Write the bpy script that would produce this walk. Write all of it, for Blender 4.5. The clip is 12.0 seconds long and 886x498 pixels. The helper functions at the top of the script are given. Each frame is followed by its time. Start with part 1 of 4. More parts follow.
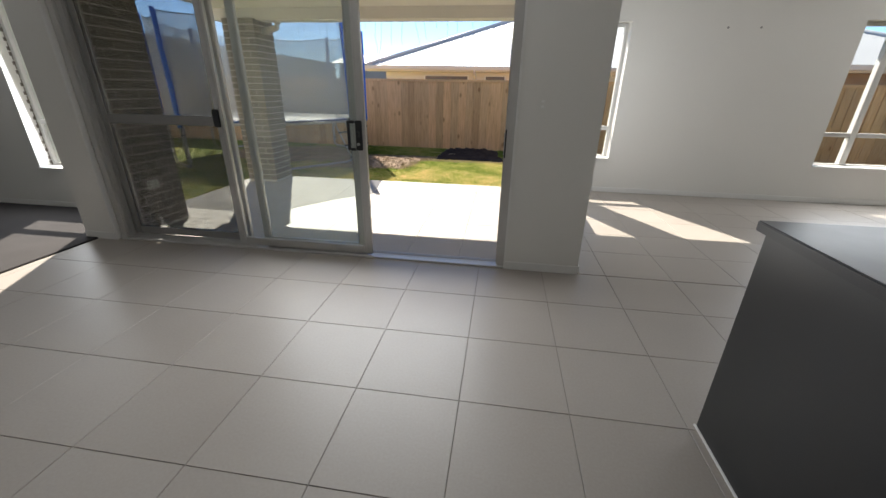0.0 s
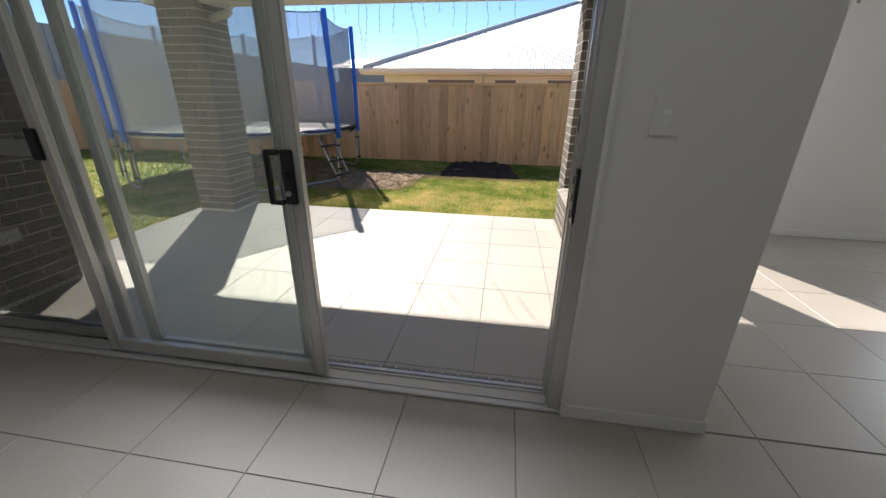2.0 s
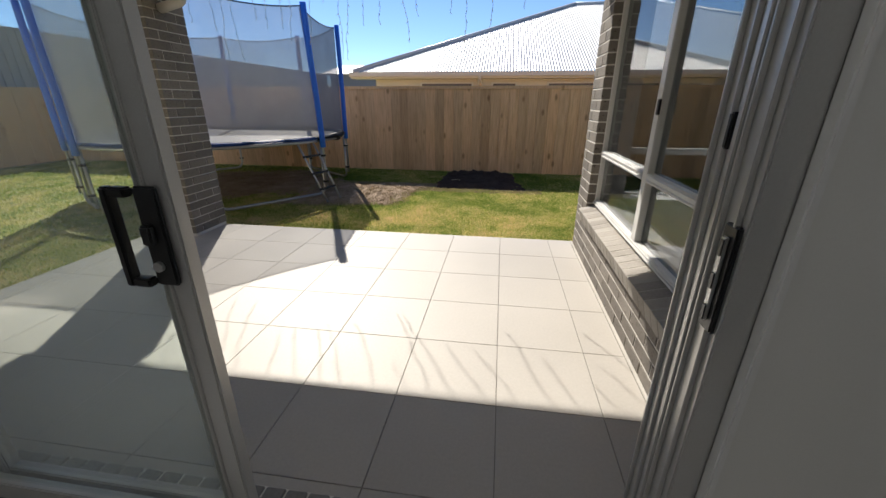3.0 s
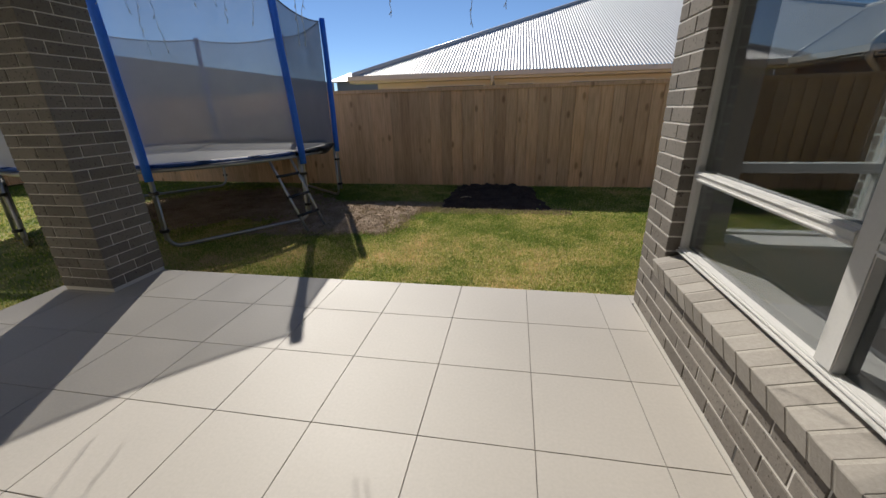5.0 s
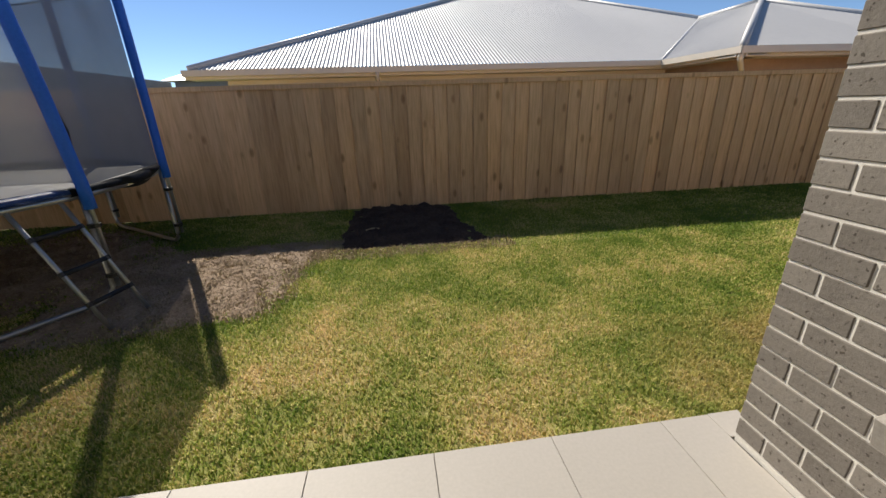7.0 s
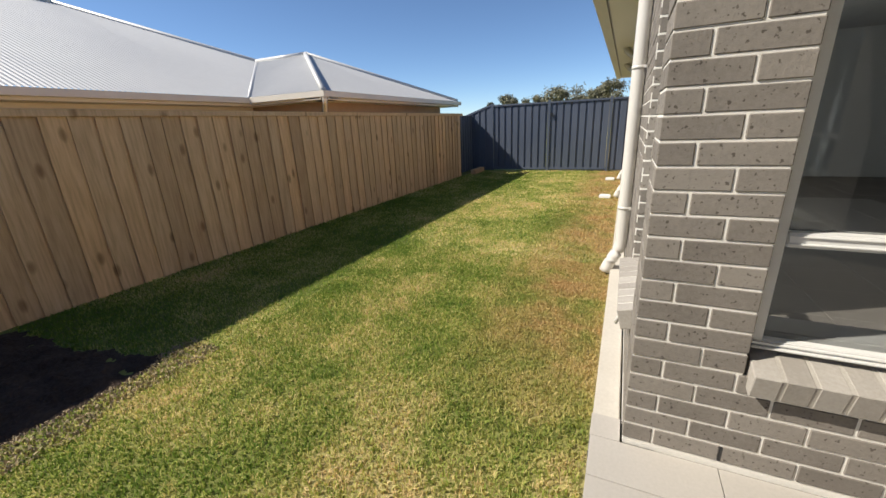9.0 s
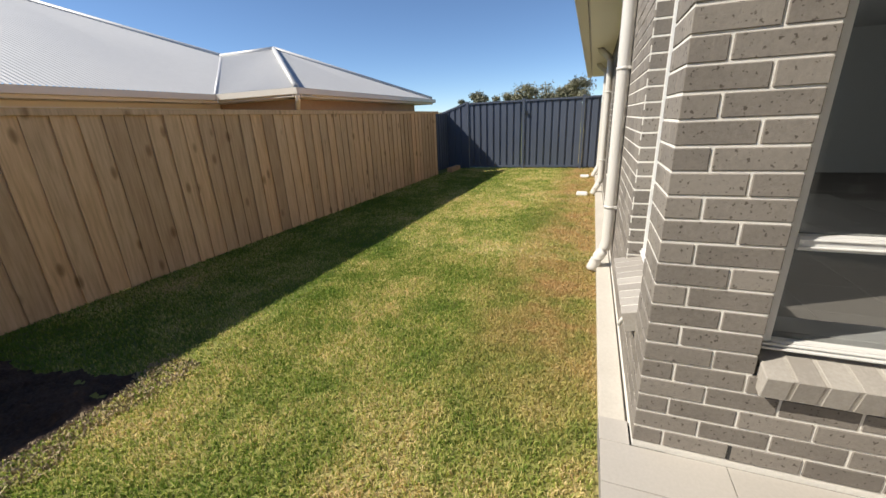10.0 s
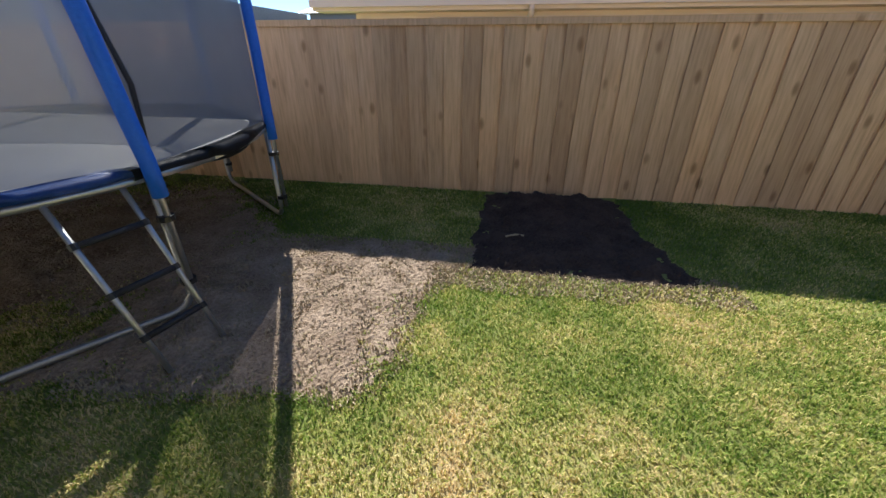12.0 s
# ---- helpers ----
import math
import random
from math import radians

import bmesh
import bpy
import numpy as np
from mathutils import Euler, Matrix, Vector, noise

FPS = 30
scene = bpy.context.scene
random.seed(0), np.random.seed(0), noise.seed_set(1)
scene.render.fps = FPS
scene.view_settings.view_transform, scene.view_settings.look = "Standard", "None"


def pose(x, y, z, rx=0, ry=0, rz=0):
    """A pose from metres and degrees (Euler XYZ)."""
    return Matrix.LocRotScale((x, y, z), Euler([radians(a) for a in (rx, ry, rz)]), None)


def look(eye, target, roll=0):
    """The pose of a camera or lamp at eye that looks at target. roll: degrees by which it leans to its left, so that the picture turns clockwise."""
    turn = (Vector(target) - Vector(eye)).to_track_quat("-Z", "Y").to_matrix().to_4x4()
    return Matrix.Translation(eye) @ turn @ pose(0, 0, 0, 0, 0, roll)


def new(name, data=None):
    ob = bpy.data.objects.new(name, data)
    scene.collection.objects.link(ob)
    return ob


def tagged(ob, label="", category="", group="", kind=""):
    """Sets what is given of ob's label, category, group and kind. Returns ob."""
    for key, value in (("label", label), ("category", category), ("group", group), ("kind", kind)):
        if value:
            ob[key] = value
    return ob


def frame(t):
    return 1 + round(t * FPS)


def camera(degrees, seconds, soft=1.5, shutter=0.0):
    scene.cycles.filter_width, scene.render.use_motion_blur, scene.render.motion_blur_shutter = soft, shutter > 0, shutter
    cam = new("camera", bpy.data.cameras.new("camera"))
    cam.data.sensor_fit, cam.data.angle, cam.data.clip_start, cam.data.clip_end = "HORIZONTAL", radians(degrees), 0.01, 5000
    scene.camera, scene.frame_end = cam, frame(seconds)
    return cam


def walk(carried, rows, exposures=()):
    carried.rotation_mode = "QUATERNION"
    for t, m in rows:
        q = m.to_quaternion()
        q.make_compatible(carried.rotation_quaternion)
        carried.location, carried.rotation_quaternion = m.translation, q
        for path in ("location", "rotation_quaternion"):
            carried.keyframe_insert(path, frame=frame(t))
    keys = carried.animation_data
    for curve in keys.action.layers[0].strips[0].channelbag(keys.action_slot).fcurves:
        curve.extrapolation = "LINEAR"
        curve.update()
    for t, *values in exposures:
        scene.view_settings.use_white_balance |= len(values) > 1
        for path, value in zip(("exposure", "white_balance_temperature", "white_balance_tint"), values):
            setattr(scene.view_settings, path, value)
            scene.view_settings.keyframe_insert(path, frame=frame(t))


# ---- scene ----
cam = camera(98.4, 12.0)
SKY, SUN, DAY, NET = 0.10, 5.0, 25.0, 0.59
PATH = [
    (0, (0.105, 0.2, 1.29), (-0.157, 2.026, 0.518), 1.0),
    (0.5, (0.036, 0.529, 1.282), (-0.213, 2.357, 0.509), 2.1),
    (1, (-0.035, 0.892, 1.315), (-0.294, 2.714, 0.53), 2.4),
    (1.5, (-0.078, 1.274, 1.311), (-0.347, 3.099, 0.539), 2.0),
    (2, (-0.119, 1.631, 1.266), (-0.404, 3.464, 0.518), 0.7),
    (2.5, (-0.197, 1.975, 1.251), (-0.491, 3.817, 0.531), -0.3),
    (3.2, (-0.262, 2.481, 1.214), (-0.527, 4.328, 0.493), 0.3),
    (4.8, (-0.331, 3.414, 1.190), (-0.665, 5.258, 0.496), -1.6),
    (5.5, (-0.384, 3.881, 1.165), (-0.760, 5.717, 0.469), -0.7),
    (6, (-0.561, 4.288, 1.183), (-0.865, 6.127, 0.459), -0.7),
    (6.5, (-0.648, 4.671, 1.177), (-0.777, 6.537, 0.468), -0.8),
    (7, (-0.761, 5.026, 1.172), (-0.529, 6.887, 0.475), -2.0),
    (7.2, (-0.826, 5.179, 1.204), (-0.414, 7.005, 0.498), -2.2),
    (7.5, (-0.874, 5.379, 1.221), (-0.197, 7.126, 0.521), -2.4),
    (7.7, (-0.885, 5.512, 1.192), (-0.032, 7.185, 0.505), -2.3),
    (9.5, (-1.022, 6.244, 1.266), (0.762, 6.903, 0.649), -2.7),
    (10, (-0.992, 6.286, 1.274), (0.774, 6.973, 0.637), -2.6),
    (10.5, (-0.971, 6.285, 1.243), (0.685, 7.153, 0.535), -2.1),
    (11, (-1.001, 6.282, 1.23), (0.34, 7.537, 0.438), -2.1),
    (11.3, (-1.064, 6.318, 1.218), (-0.051, 7.833, 0.394), -1.4),
    (11.6, (-1.113, 6.323, 1.197), (-0.567, 8.056, 0.362), -1.0),
    (12, (-1.185, 6.399, 1.253), (-1.457, 8.149, 0.325), 0.0),
]
EXPOSURE = [(0.0, 1.33, 6500, 10), (0.5, 1.16, 6500, 10), (1.0, 1.08, 6450, 10), (1.5, 1.04, 6400, 10), (2.5, 0.92, 6300, 10),
            (3.2, 0.55, 6300, 9), (4.8, 0.04, 6200, 9), (6.5, 0.2, 6450, 9), (7.7, 0.5, 6500, 8), (9.5, 0.52, 6400, 8),
            (11.0, 0.58, 6450, 9), (11.5, 0.66, 6350, 9), (12.0, 0.99, 5850, 8)]
walk(cam, [(t, look(eye, target, roll)) for t, eye, target, roll in PATH], EXPOSURE)

# ---- world, sun, exposure ----
SUN_EL, SUN_DX, SUN_DY = 41.0, -0.468, 0.884      # direction towards the sun in plan
world = bpy.data.worlds.new("sky")
scene.world = world
world.use_nodes = True
wn = world.node_tree.nodes
sky = wn.new("ShaderNodeTexSky")
sky.sky_type = "NISHITA"
sky.sun_disc = False
sky.sun_elevation = radians(SUN_EL)
sky.sun_rotation = math.atan2(SUN_DX, SUN_DY)
sky.altitude = 2200.0
sky.air_density, sky.dust_density, sky.ozone_density = 0.85, 0.05, 4.0
wn["Background"].inputs["Strength"].default_value = SKY
world.node_tree.links.new(sky.outputs[0], wn["Background"].inputs["Color"])
sun = new("sun", bpy.data.lights.new("sun", "SUN"))
sun.data.energy, sun.data.angle, sun.data.color = SUN, radians(0.53), (1.0, 0.915, 0.80)
tz = math.tan(radians(SUN_EL))
sun.matrix_world = look((SUN_DX * 40, SUN_DY * 40, tz * 40), (0, 0, 0))


def window_light(name, eye, target, w, h, watts):
    ob = new(name, bpy.data.lights.new(name, "AREA"))
    ob.data.shape, ob.data.size, ob.data.size_y, ob.data.energy = "RECTANGLE", w, h, watts
    ob.data.color = (0.93, 0.97, 1.0)
    ob.matrix_world = look(eye, target)
    return ob


# daylight that enters by the real openings
window_light("daylight_door", (-0.85, 2.90, 1.20), (-0.85, 0.0, 1.35), 1.7, 1.5, DAY * 0.72)
window_light("daylight_window_north", (4.9, 5.70, 1.28), (4.9, 0, 1.0), 1.6, 1.5, DAY * 0.95)
window_light("daylight_window_west", (0.765, 4.57, 1.28), (5, 4.4, 1.1), 2.0, 1.5, DAY * 0.30)
window_light("daylight_window_carpet", (-4.4, 3.72, 1.28), (-4.4, 0, 1.0), 0.74, 1.5, DAY * 0.45)


# ---- materials ----
def nodes(name):
    m = bpy.data.materials.new(name)
    m.use_nodes = True
    nt = m.node_tree
    return m, nt, nt.nodes["Principled BSDF"]


def link(nt, a, b):
    nt.links.new(a, b)


def coord(nt, scale=(1, 1, 1)):
    g = nt.nodes.new("ShaderNodeNewGeometry")
    mp = nt.nodes.new("ShaderNodeMapping")
    mp.inputs["Scale"].default_value = scale
    link(nt, g.outputs["Position"], mp.inputs["Vector"])
    return mp.outputs[0]


def noise_tex(nt, vec, scale, detail=4, rough=0.55):
    n = nt.nodes.new("ShaderNodeTexNoise")
    n.inputs["Scale"].default_value, n.inputs["Detail"].default_value = scale, detail
    n.inputs["Roughness"].default_value = rough
    link(nt, vec, n.inputs["Vector"])
    return n.outputs["Fac"]


def ramp(nt, fac, stops):
    r = nt.nodes.new("ShaderNodeValToRGB")
    while len(r.color_ramp.elements) < len(stops):
        r.color_ramp.elements.new(0.5)
    for e, (p, c) in zip(r.color_ramp.elements, stops):
        e.position, e.color = p, (*c, 1)
    link(nt, fac, r.inputs["Fac"])
    return r.outputs["Color"]


def mix(nt, fac, a, b, mode="MIX"):
    m = nt.nodes.new("ShaderNodeMix")
    m.data_type, m.blend_type = "RGBA", mode
    for sock, v in ((m.inputs[0], fac), (m.inputs[6], a), (m.inputs[7], b)):
        if isinstance(v, (int, float)):
            sock.default_value = v
        elif isinstance(v, tuple):
            sock.default_value = (*v, 1)
        else:
            link(nt, v, sock)
    return m.outputs[2]


def bump(nt, bsdf, height, strength, distance):
    b = nt.nodes.new("ShaderNodeBump")
    b.inputs["Strength"].default_value, b.inputs["Distance"].default_value = strength, distance
    link(nt, height, b.inputs["Height"])
    link(nt, b.outputs[0], bsdf.inputs["Normal"])


def surface(name, dark, light, big=0.8, fine=40.0, rough=0.6, metal=0.0, relief=0.2, depth=0.002,
            stretch=(1, 1, 1), rnd=0.0, spec=0.5, rough_var=0.1, pits=0.0):
    """Two scales of variation between two real base colours, with fine relief; rnd varies it from piece to piece."""
    m, nt, p = nodes(name)
    v = coord(nt, stretch)
    n1, n2 = noise_tex(nt, v, big, 3), noise_tex(nt, v, fine, 5, 0.65)
    s = nt.nodes.new("ShaderNodeMath")
    s.operation = "MULTIPLY_ADD"
    link(nt, n2, s.inputs[0])
    s.inputs[1].default_value = 0.5
    h = nt.nodes.new("ShaderNodeMath")
    h.operation = "MULTIPLY"
    link(nt, n1, h.inputs[0])
    h.inputs[1].default_value = 0.5
    link(nt, h.outputs[0], s.inputs[2])
    fac = s.outputs[0]
    if rnd:
        oi = nt.nodes.new("ShaderNodeObjectInfo")
        a = nt.nodes.new("ShaderNodeMath")
        a.operation = "MULTIPLY_ADD"
        link(nt, oi.outputs["Random"], a.inputs[0])
        a.inputs[1].default_value = rnd
        link(nt, fac, a.inputs[2])
        b = nt.nodes.new("ShaderNodeMath")
        b.operation = "SUBTRACT"
        link(nt, a.outputs[0], b.inputs[0])
        b.inputs[1].default_value = rnd / 2
        fac = b.outputs[0]
    col = ramp(nt, fac, [(0.3, dark), (0.7, light)])
    if pits:
        holes = ramp(nt, noise_tex(nt, v, pits, 2, 0.5), [(0.625, (1, 1, 1)), (0.69, (0.42, 0.40, 0.38))])
        col = mix(nt, 1.0, col, holes, "MULTIPLY")
    link(nt, col, p.inputs["Base Color"])
    rr = nt.nodes.new("ShaderNodeMapRange")
    rr.inputs["To Min"].default_value, rr.inputs["To Max"].default_value = rough - rough_var, min(1, rough + rough_var)
    link(nt, n1, rr.inputs["Value"])
    link(nt, rr.outputs[0], p.inputs["Roughness"])
    p.inputs["Metallic"].default_value = metal
    p.inputs["Specular IOR Level"].default_value = spec
    if relief:
        bump(nt, p, n2, relief, depth)
    return m


def glass_material(name, tint=(1, 1, 1), haze=0.0):
    m, nt, p = nodes(name)
    nt.nodes.remove(p)
    out = nt.nodes["Material Output"]
    t, g = nt.nodes.new("ShaderNodeBsdfTransparent"), nt.nodes.new("ShaderNodeBsdfGlossy")
    t.inputs[0].default_value = (*tint, 1)
    g.inputs["Roughness"].default_value = 0.0
    f, ms = nt.nodes.new("ShaderNodeLayerWeight"), nt.nodes.new("ShaderNodeMixShader")
    f.inputs["Blend"].default_value = 0.5
    pw = nt.nodes.new("ShaderNodeMath")
    pw.operation = "POWER"
    link(nt, f.outputs["Facing"], pw.inputs[0])
    pw.inputs[1].default_value = 4.0
    ma = nt.nodes.new("ShaderNodeMath")
    ma.operation = "MULTIPLY_ADD"
    link(nt, pw.outputs[0], ma.inputs[0])
    ma.inputs[1].default_value, ma.inputs[2].default_value = 0.75, 0.03
    for a, b in ((ma.outputs[0], ms.inputs[0]), (t.outputs[0], ms.inputs[1]), (g.outputs[0], ms.inputs[2]), (ms.outputs[0], out.inputs[0])):
        link(nt, a, b)
    if haze:
        # a pale translucent film mixed in, as haze over the pane
        film, lay_ = nt.nodes.new("ShaderNodeBsdfTranslucent"), nt.nodes.new("ShaderNodeMixShader")
        film.inputs[0].default_value = (0.85, 0.86, 0.86, 1)
        lay_.inputs[0].default_value = haze
        for a, b in ((ms.outputs[0], lay_.inputs[1]), (film.outputs[0], lay_.inputs[2]), (lay_.outputs[0], out.inputs[0])):
            link(nt, a, b)
    return m


def mesh_fabric(name, colour, cover):
    """Woven netting: thread colour with see-through gaps."""
    m, nt, p = nodes(name)
    out = nt.nodes["Material Output"]
    t, ms = nt.nodes.new("ShaderNodeBsdfTransparent"), nt.nodes.new("ShaderNodeMixShader")
    p.inputs["Base Color"].default_value = (*colour, 1)
    p.inputs["Roughness"].default_value = 0.8
    n = noise_tex(nt, coord(nt), 2.5, 3)
    r = nt.nodes.new("ShaderNodeMapRange")
    r.inputs["To Min"].default_value, r.inputs["To Max"].default_value = cover - 0.1, cover + 0.1
    link(nt, n, r.inputs["Value"])
    for a, b in ((r.outputs[0], ms.inputs[0]), (t.outputs[0], ms.inputs[1]), (p.outputs[0], ms.inputs[2]), (ms.outputs[0], out.inputs[0])):
        link(nt, a, b)
    return m


M_FLOOR = surface("floor_tile", (0.32, 0.285, 0.255), (0.39, 0.355, 0.32), 1.2, 90, 0.40, relief=0.04, depth=0.0006, rnd=0.12)
M_GROUT = surface("grout", (0.19, 0.172, 0.155), (0.26, 0.235, 0.21), 2, 120, 0.9)
M_PATIO = surface("patio_tile", (0.385, 0.355, 0.315), (0.47, 0.435, 0.39), 1.0, 70, 0.58, relief=0.06, depth=0.0008, rnd=0.12)
M_PGROUT = surface("patio_grout", (0.17, 0.158, 0.145), (0.25, 0.235, 0.215), 2, 120, 0.9)
M_WHITE = surface("white_wall_paint", (0.74, 0.725, 0.69), (0.79, 0.775, 0.74), 0.6, 180, 0.55, relief=0.05, depth=0.0005)
M_TRIM = surface("white_gloss_trim", (0.76, 0.75, 0.73), (0.82, 0.81, 0.79), 1.5, 60, 0.5, relief=0.02, depth=0.0004)
M_CEIL = surface("ceiling_paint", (0.76, 0.75, 0.73), (0.81, 0.80, 0.78), 0.7, 150, 0.7, relief=0.03)
M_CARPET = surface("charcoal_carpet", (0.035, 0.033, 0.034), (0.085, 0.08, 0.08), 1.2, 260, 0.95, relief=0.8, depth=0.004, spec=0.1)
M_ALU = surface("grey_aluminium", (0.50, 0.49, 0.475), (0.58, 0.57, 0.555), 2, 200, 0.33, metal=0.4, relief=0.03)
# darker copy of the aluminium: the parked screen's shade is in its base colour
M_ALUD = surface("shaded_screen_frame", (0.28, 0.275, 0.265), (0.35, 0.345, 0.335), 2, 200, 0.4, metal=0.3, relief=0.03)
M_BLACK = surface("black_powdercoat", (0.012, 0.012, 0.013), (0.025, 0.025, 0.026), 3, 300, 0.35, relief=0.05)
M_STEEL = surface("galvanised_tube", (0.42, 0.42, 0.41), (0.58, 0.58, 0.57), 3, 120, 0.35, metal=0.8, relief=0.04)
M_BENCH = surface("black_laminate", (0.012, 0.012, 0.0125), (0.021, 0.021, 0.022), 1.5, 220, 0.38, relief=0.04, depth=0.0004)
M_STONE = surface("dark_stone_top", (0.018, 0.018, 0.019), (0.034, 0.033, 0.034), 4, 300, 0.36, relief=0.02, spec=0.3)
M_BRICK = surface("grey_brown_brick", (0.162, 0.144, 0.125), (0.255, 0.229, 0.199), 3.0, 75, 0.85, relief=0.5, depth=0.004, rnd=0.35, spec=0.25, pits=58)
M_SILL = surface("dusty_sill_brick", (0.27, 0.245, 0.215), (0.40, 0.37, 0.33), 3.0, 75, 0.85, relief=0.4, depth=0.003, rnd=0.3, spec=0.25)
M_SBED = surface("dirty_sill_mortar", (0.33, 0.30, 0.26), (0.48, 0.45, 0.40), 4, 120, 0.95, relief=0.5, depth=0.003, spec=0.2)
M_MORTAR = surface("pale_mortar", (0.66, 0.63, 0.57), (0.80, 0.77, 0.71), 3, 140, 0.95, relief=0.5, depth=0.003, spec=0.2)
M_PAVER = surface("dark_step_brick", (0.20, 0.19, 0.18), (0.30, 0.285, 0.27), 3, 90, 0.85, relief=0.4, depth=0.003, rnd=0.4)
M_SOFFIT = surface("cream_soffit", (0.74, 0.71, 0.65), (0.80, 0.77, 0.71), 0.8, 100, 0.6, relief=0.03)
M_CREAM = surface("cream_fascia", (0.60, 0.56, 0.485), (0.67, 0.63, 0.55), 0.9, 60, 0.45, relief=0.03)
M_PIPE = surface("pale_downpipe", (0.56, 0.535, 0.49), (0.63, 0.605, 0.56), 1.5, 60, 0.4, relief=0.02)
M_CONC = surface("concrete_strip", (0.46, 0.42, 0.36), (0.58, 0.54, 0.47), 2, 60, 0.9, relief=0.25)
M_WINFR = surface("window_frame_paint", (0.64, 0.63, 0.605), (0.71, 0.70, 0.675), 2, 100, 0.4, relief=0.02)
M_ROOF = surface("pale_steel_roof", (0.49, 0.487, 0.48), (0.56, 0.557, 0.55), 0.35, 8, 0.45, metal=0.1, relief=0.02)
M_FLASH = surface("roof_flashing", (0.45, 0.45, 0.46), (0.52, 0.52, 0.53), 1, 20, 0.45, metal=0.2, relief=0.02)
M_NBRICK = surface("tan_brick", (0.30, 0.20, 0.14), (0.42, 0.30, 0.21), 1.5, 25, 0.9, relief=0.3)
M_NDARK = surface("neighbour_window_dark", (0.10, 0.085, 0.075), (0.16, 0.14, 0.12), 1, 10, 0.3)
M_COLOR = surface("slate_blue_steel", (0.066, 0.080, 0.115), (0.085, 0.102, 0.142), 0.7, 50, 0.45, relief=0.03)
M_GREYST = surface("grey_steel_fence", (0.29, 0.285, 0.285), (0.35, 0.345, 0.345), 0.7, 30, 0.5, relief=0.03)
M_BLUE = surface("blue_foam_sleeve", (0.012, 0.12, 0.62), (0.03, 0.19, 0.80), 2.5, 60, 0.5, relief=0.25, depth=0.004)
M_MAT = surface("jumping_mat", (0.03, 0.03, 0.032), (0.06, 0.06, 0.062), 2, 200, 0.45, relief=0.2)
M_PAD = surface("worn_blue_pad", (0.02, 0.07, 0.26), (0.05, 0.13, 0.42), 3, 40, 0.45, relief=0.35, depth=0.006)
M_RAG = surface("black_torn_skirt", (0.012, 0.012, 0.014), (0.03, 0.03, 0.033), 3, 90, 0.5, relief=0.5, depth=0.01)
M_LEAF = surface("eucalypt_leaf", (0.12, 0.12, 0.075), (0.25, 0.235, 0.16), 0.5, 5, 0.7, relief=0)
M_BARK = surface("bark", (0.10, 0.08, 0.06), (0.22, 0.18, 0.14), 2, 20, 0.9, relief=0.5)
M_SOIL = surface("dark_soil", (0.030, 0.021, 0.017), (0.115, 0.082, 0.063), 5.0, 60, 0.95, relief=0.9, depth=0.02, spec=0.1)
M_DRY = surface("dry_dirt", (0.17, 0.115, 0.075), (0.58, 0.45, 0.33), 3.5, 45, 0.95, relief=1.0, depth=0.03, spec=0.1)
M_STRAW = surface("dead_grass", (0.28, 0.215, 0.125), (0.52, 0.43, 0.29), 3, 40, 0.9, relief=0, spec=0.1)
M_PLASTIC = surface("white_plastic", (0.84, 0.835, 0.82), (0.88, 0.875, 0.86), 3, 100, 0.3, relief=0.01)
M_WIRE = surface("clear_wire", (0.45, 0.47, 0.46), (0.6, 0.62, 0.6), 3, 100, 0.3, relief=0)
M_GLASS = glass_material("window_glass", (0.95, 0.975, 0.965))
# the film paints veiling flare and reflection onto the door panes
M_HAZY = glass_material("hazy_door_glass", (0.95, 0.975, 0.965), haze=0.05)
# grey put into this glass to darken the room seen from outside
M_DIMMED = glass_material("room_dimming_glass", (0.55, 0.56, 0.56))
M_NET2 = mesh_fabric("doubled_netting", (0.22, 0.22, 0.24), 0.8)
M_NET = mesh_fabric("black_netting", (0.54, 0.54, 0.56), NET)
M_SCREEN = mesh_fabric("fly_screen_mesh", (0.03, 0.03, 0.03), 0.45)


def paling_material():
    m, nt, p = nodes("weathered_pine")
    v = coord(nt, (14, 14, 0.9))
    grain = noise_tex(nt, v, 3.0, 6, 0.6)
    oi = nt.nodes.new("ShaderNodeObjectInfo")
    base = ramp(nt, grain, [(0.25, (0.55, 0.35, 0.20)), (0.5, (0.725, 0.495, 0.295)), (0.75, (0.83, 0.60, 0.375))])
    tone = ramp(nt, oi.outputs["Random"], [(0.0, (0.78, 0.72, 0.66)), (0.35, (0.96, 0.92, 0.87)), (0.7, (1.04, 0.99, 0.93)), (1.0, (1.12, 1.02, 0.90))])
    col = mix(nt, 1.0, base, tone, "MULTIPLY")
    vor = nt.nodes.new("ShaderNodeTexVoronoi")
    vor.inputs["Scale"].default_value = 3.2
    link(nt, coord(nt, (1.6, 1.6, 0.75)), vor.inputs["Vector"])
    knots = ramp(nt, vor.outputs["Distance"], [(0.0, (0.22, 0.15, 0.10)), (0.10, (0.45, 0.36, 0.28)), (0.19, (1, 1, 1))])
    col = mix(nt, 0.65, col, knots, "MULTIPLY")
    link(nt, col, p.inputs["Base Color"])
    p.inputs["Roughness"].default_value = 0.85
    p.inputs["Specular IOR Level"].default_value = 0.2
    bump(nt, p, grain, 0.4, 0.004)
    return m


M_PALING = paling_material()


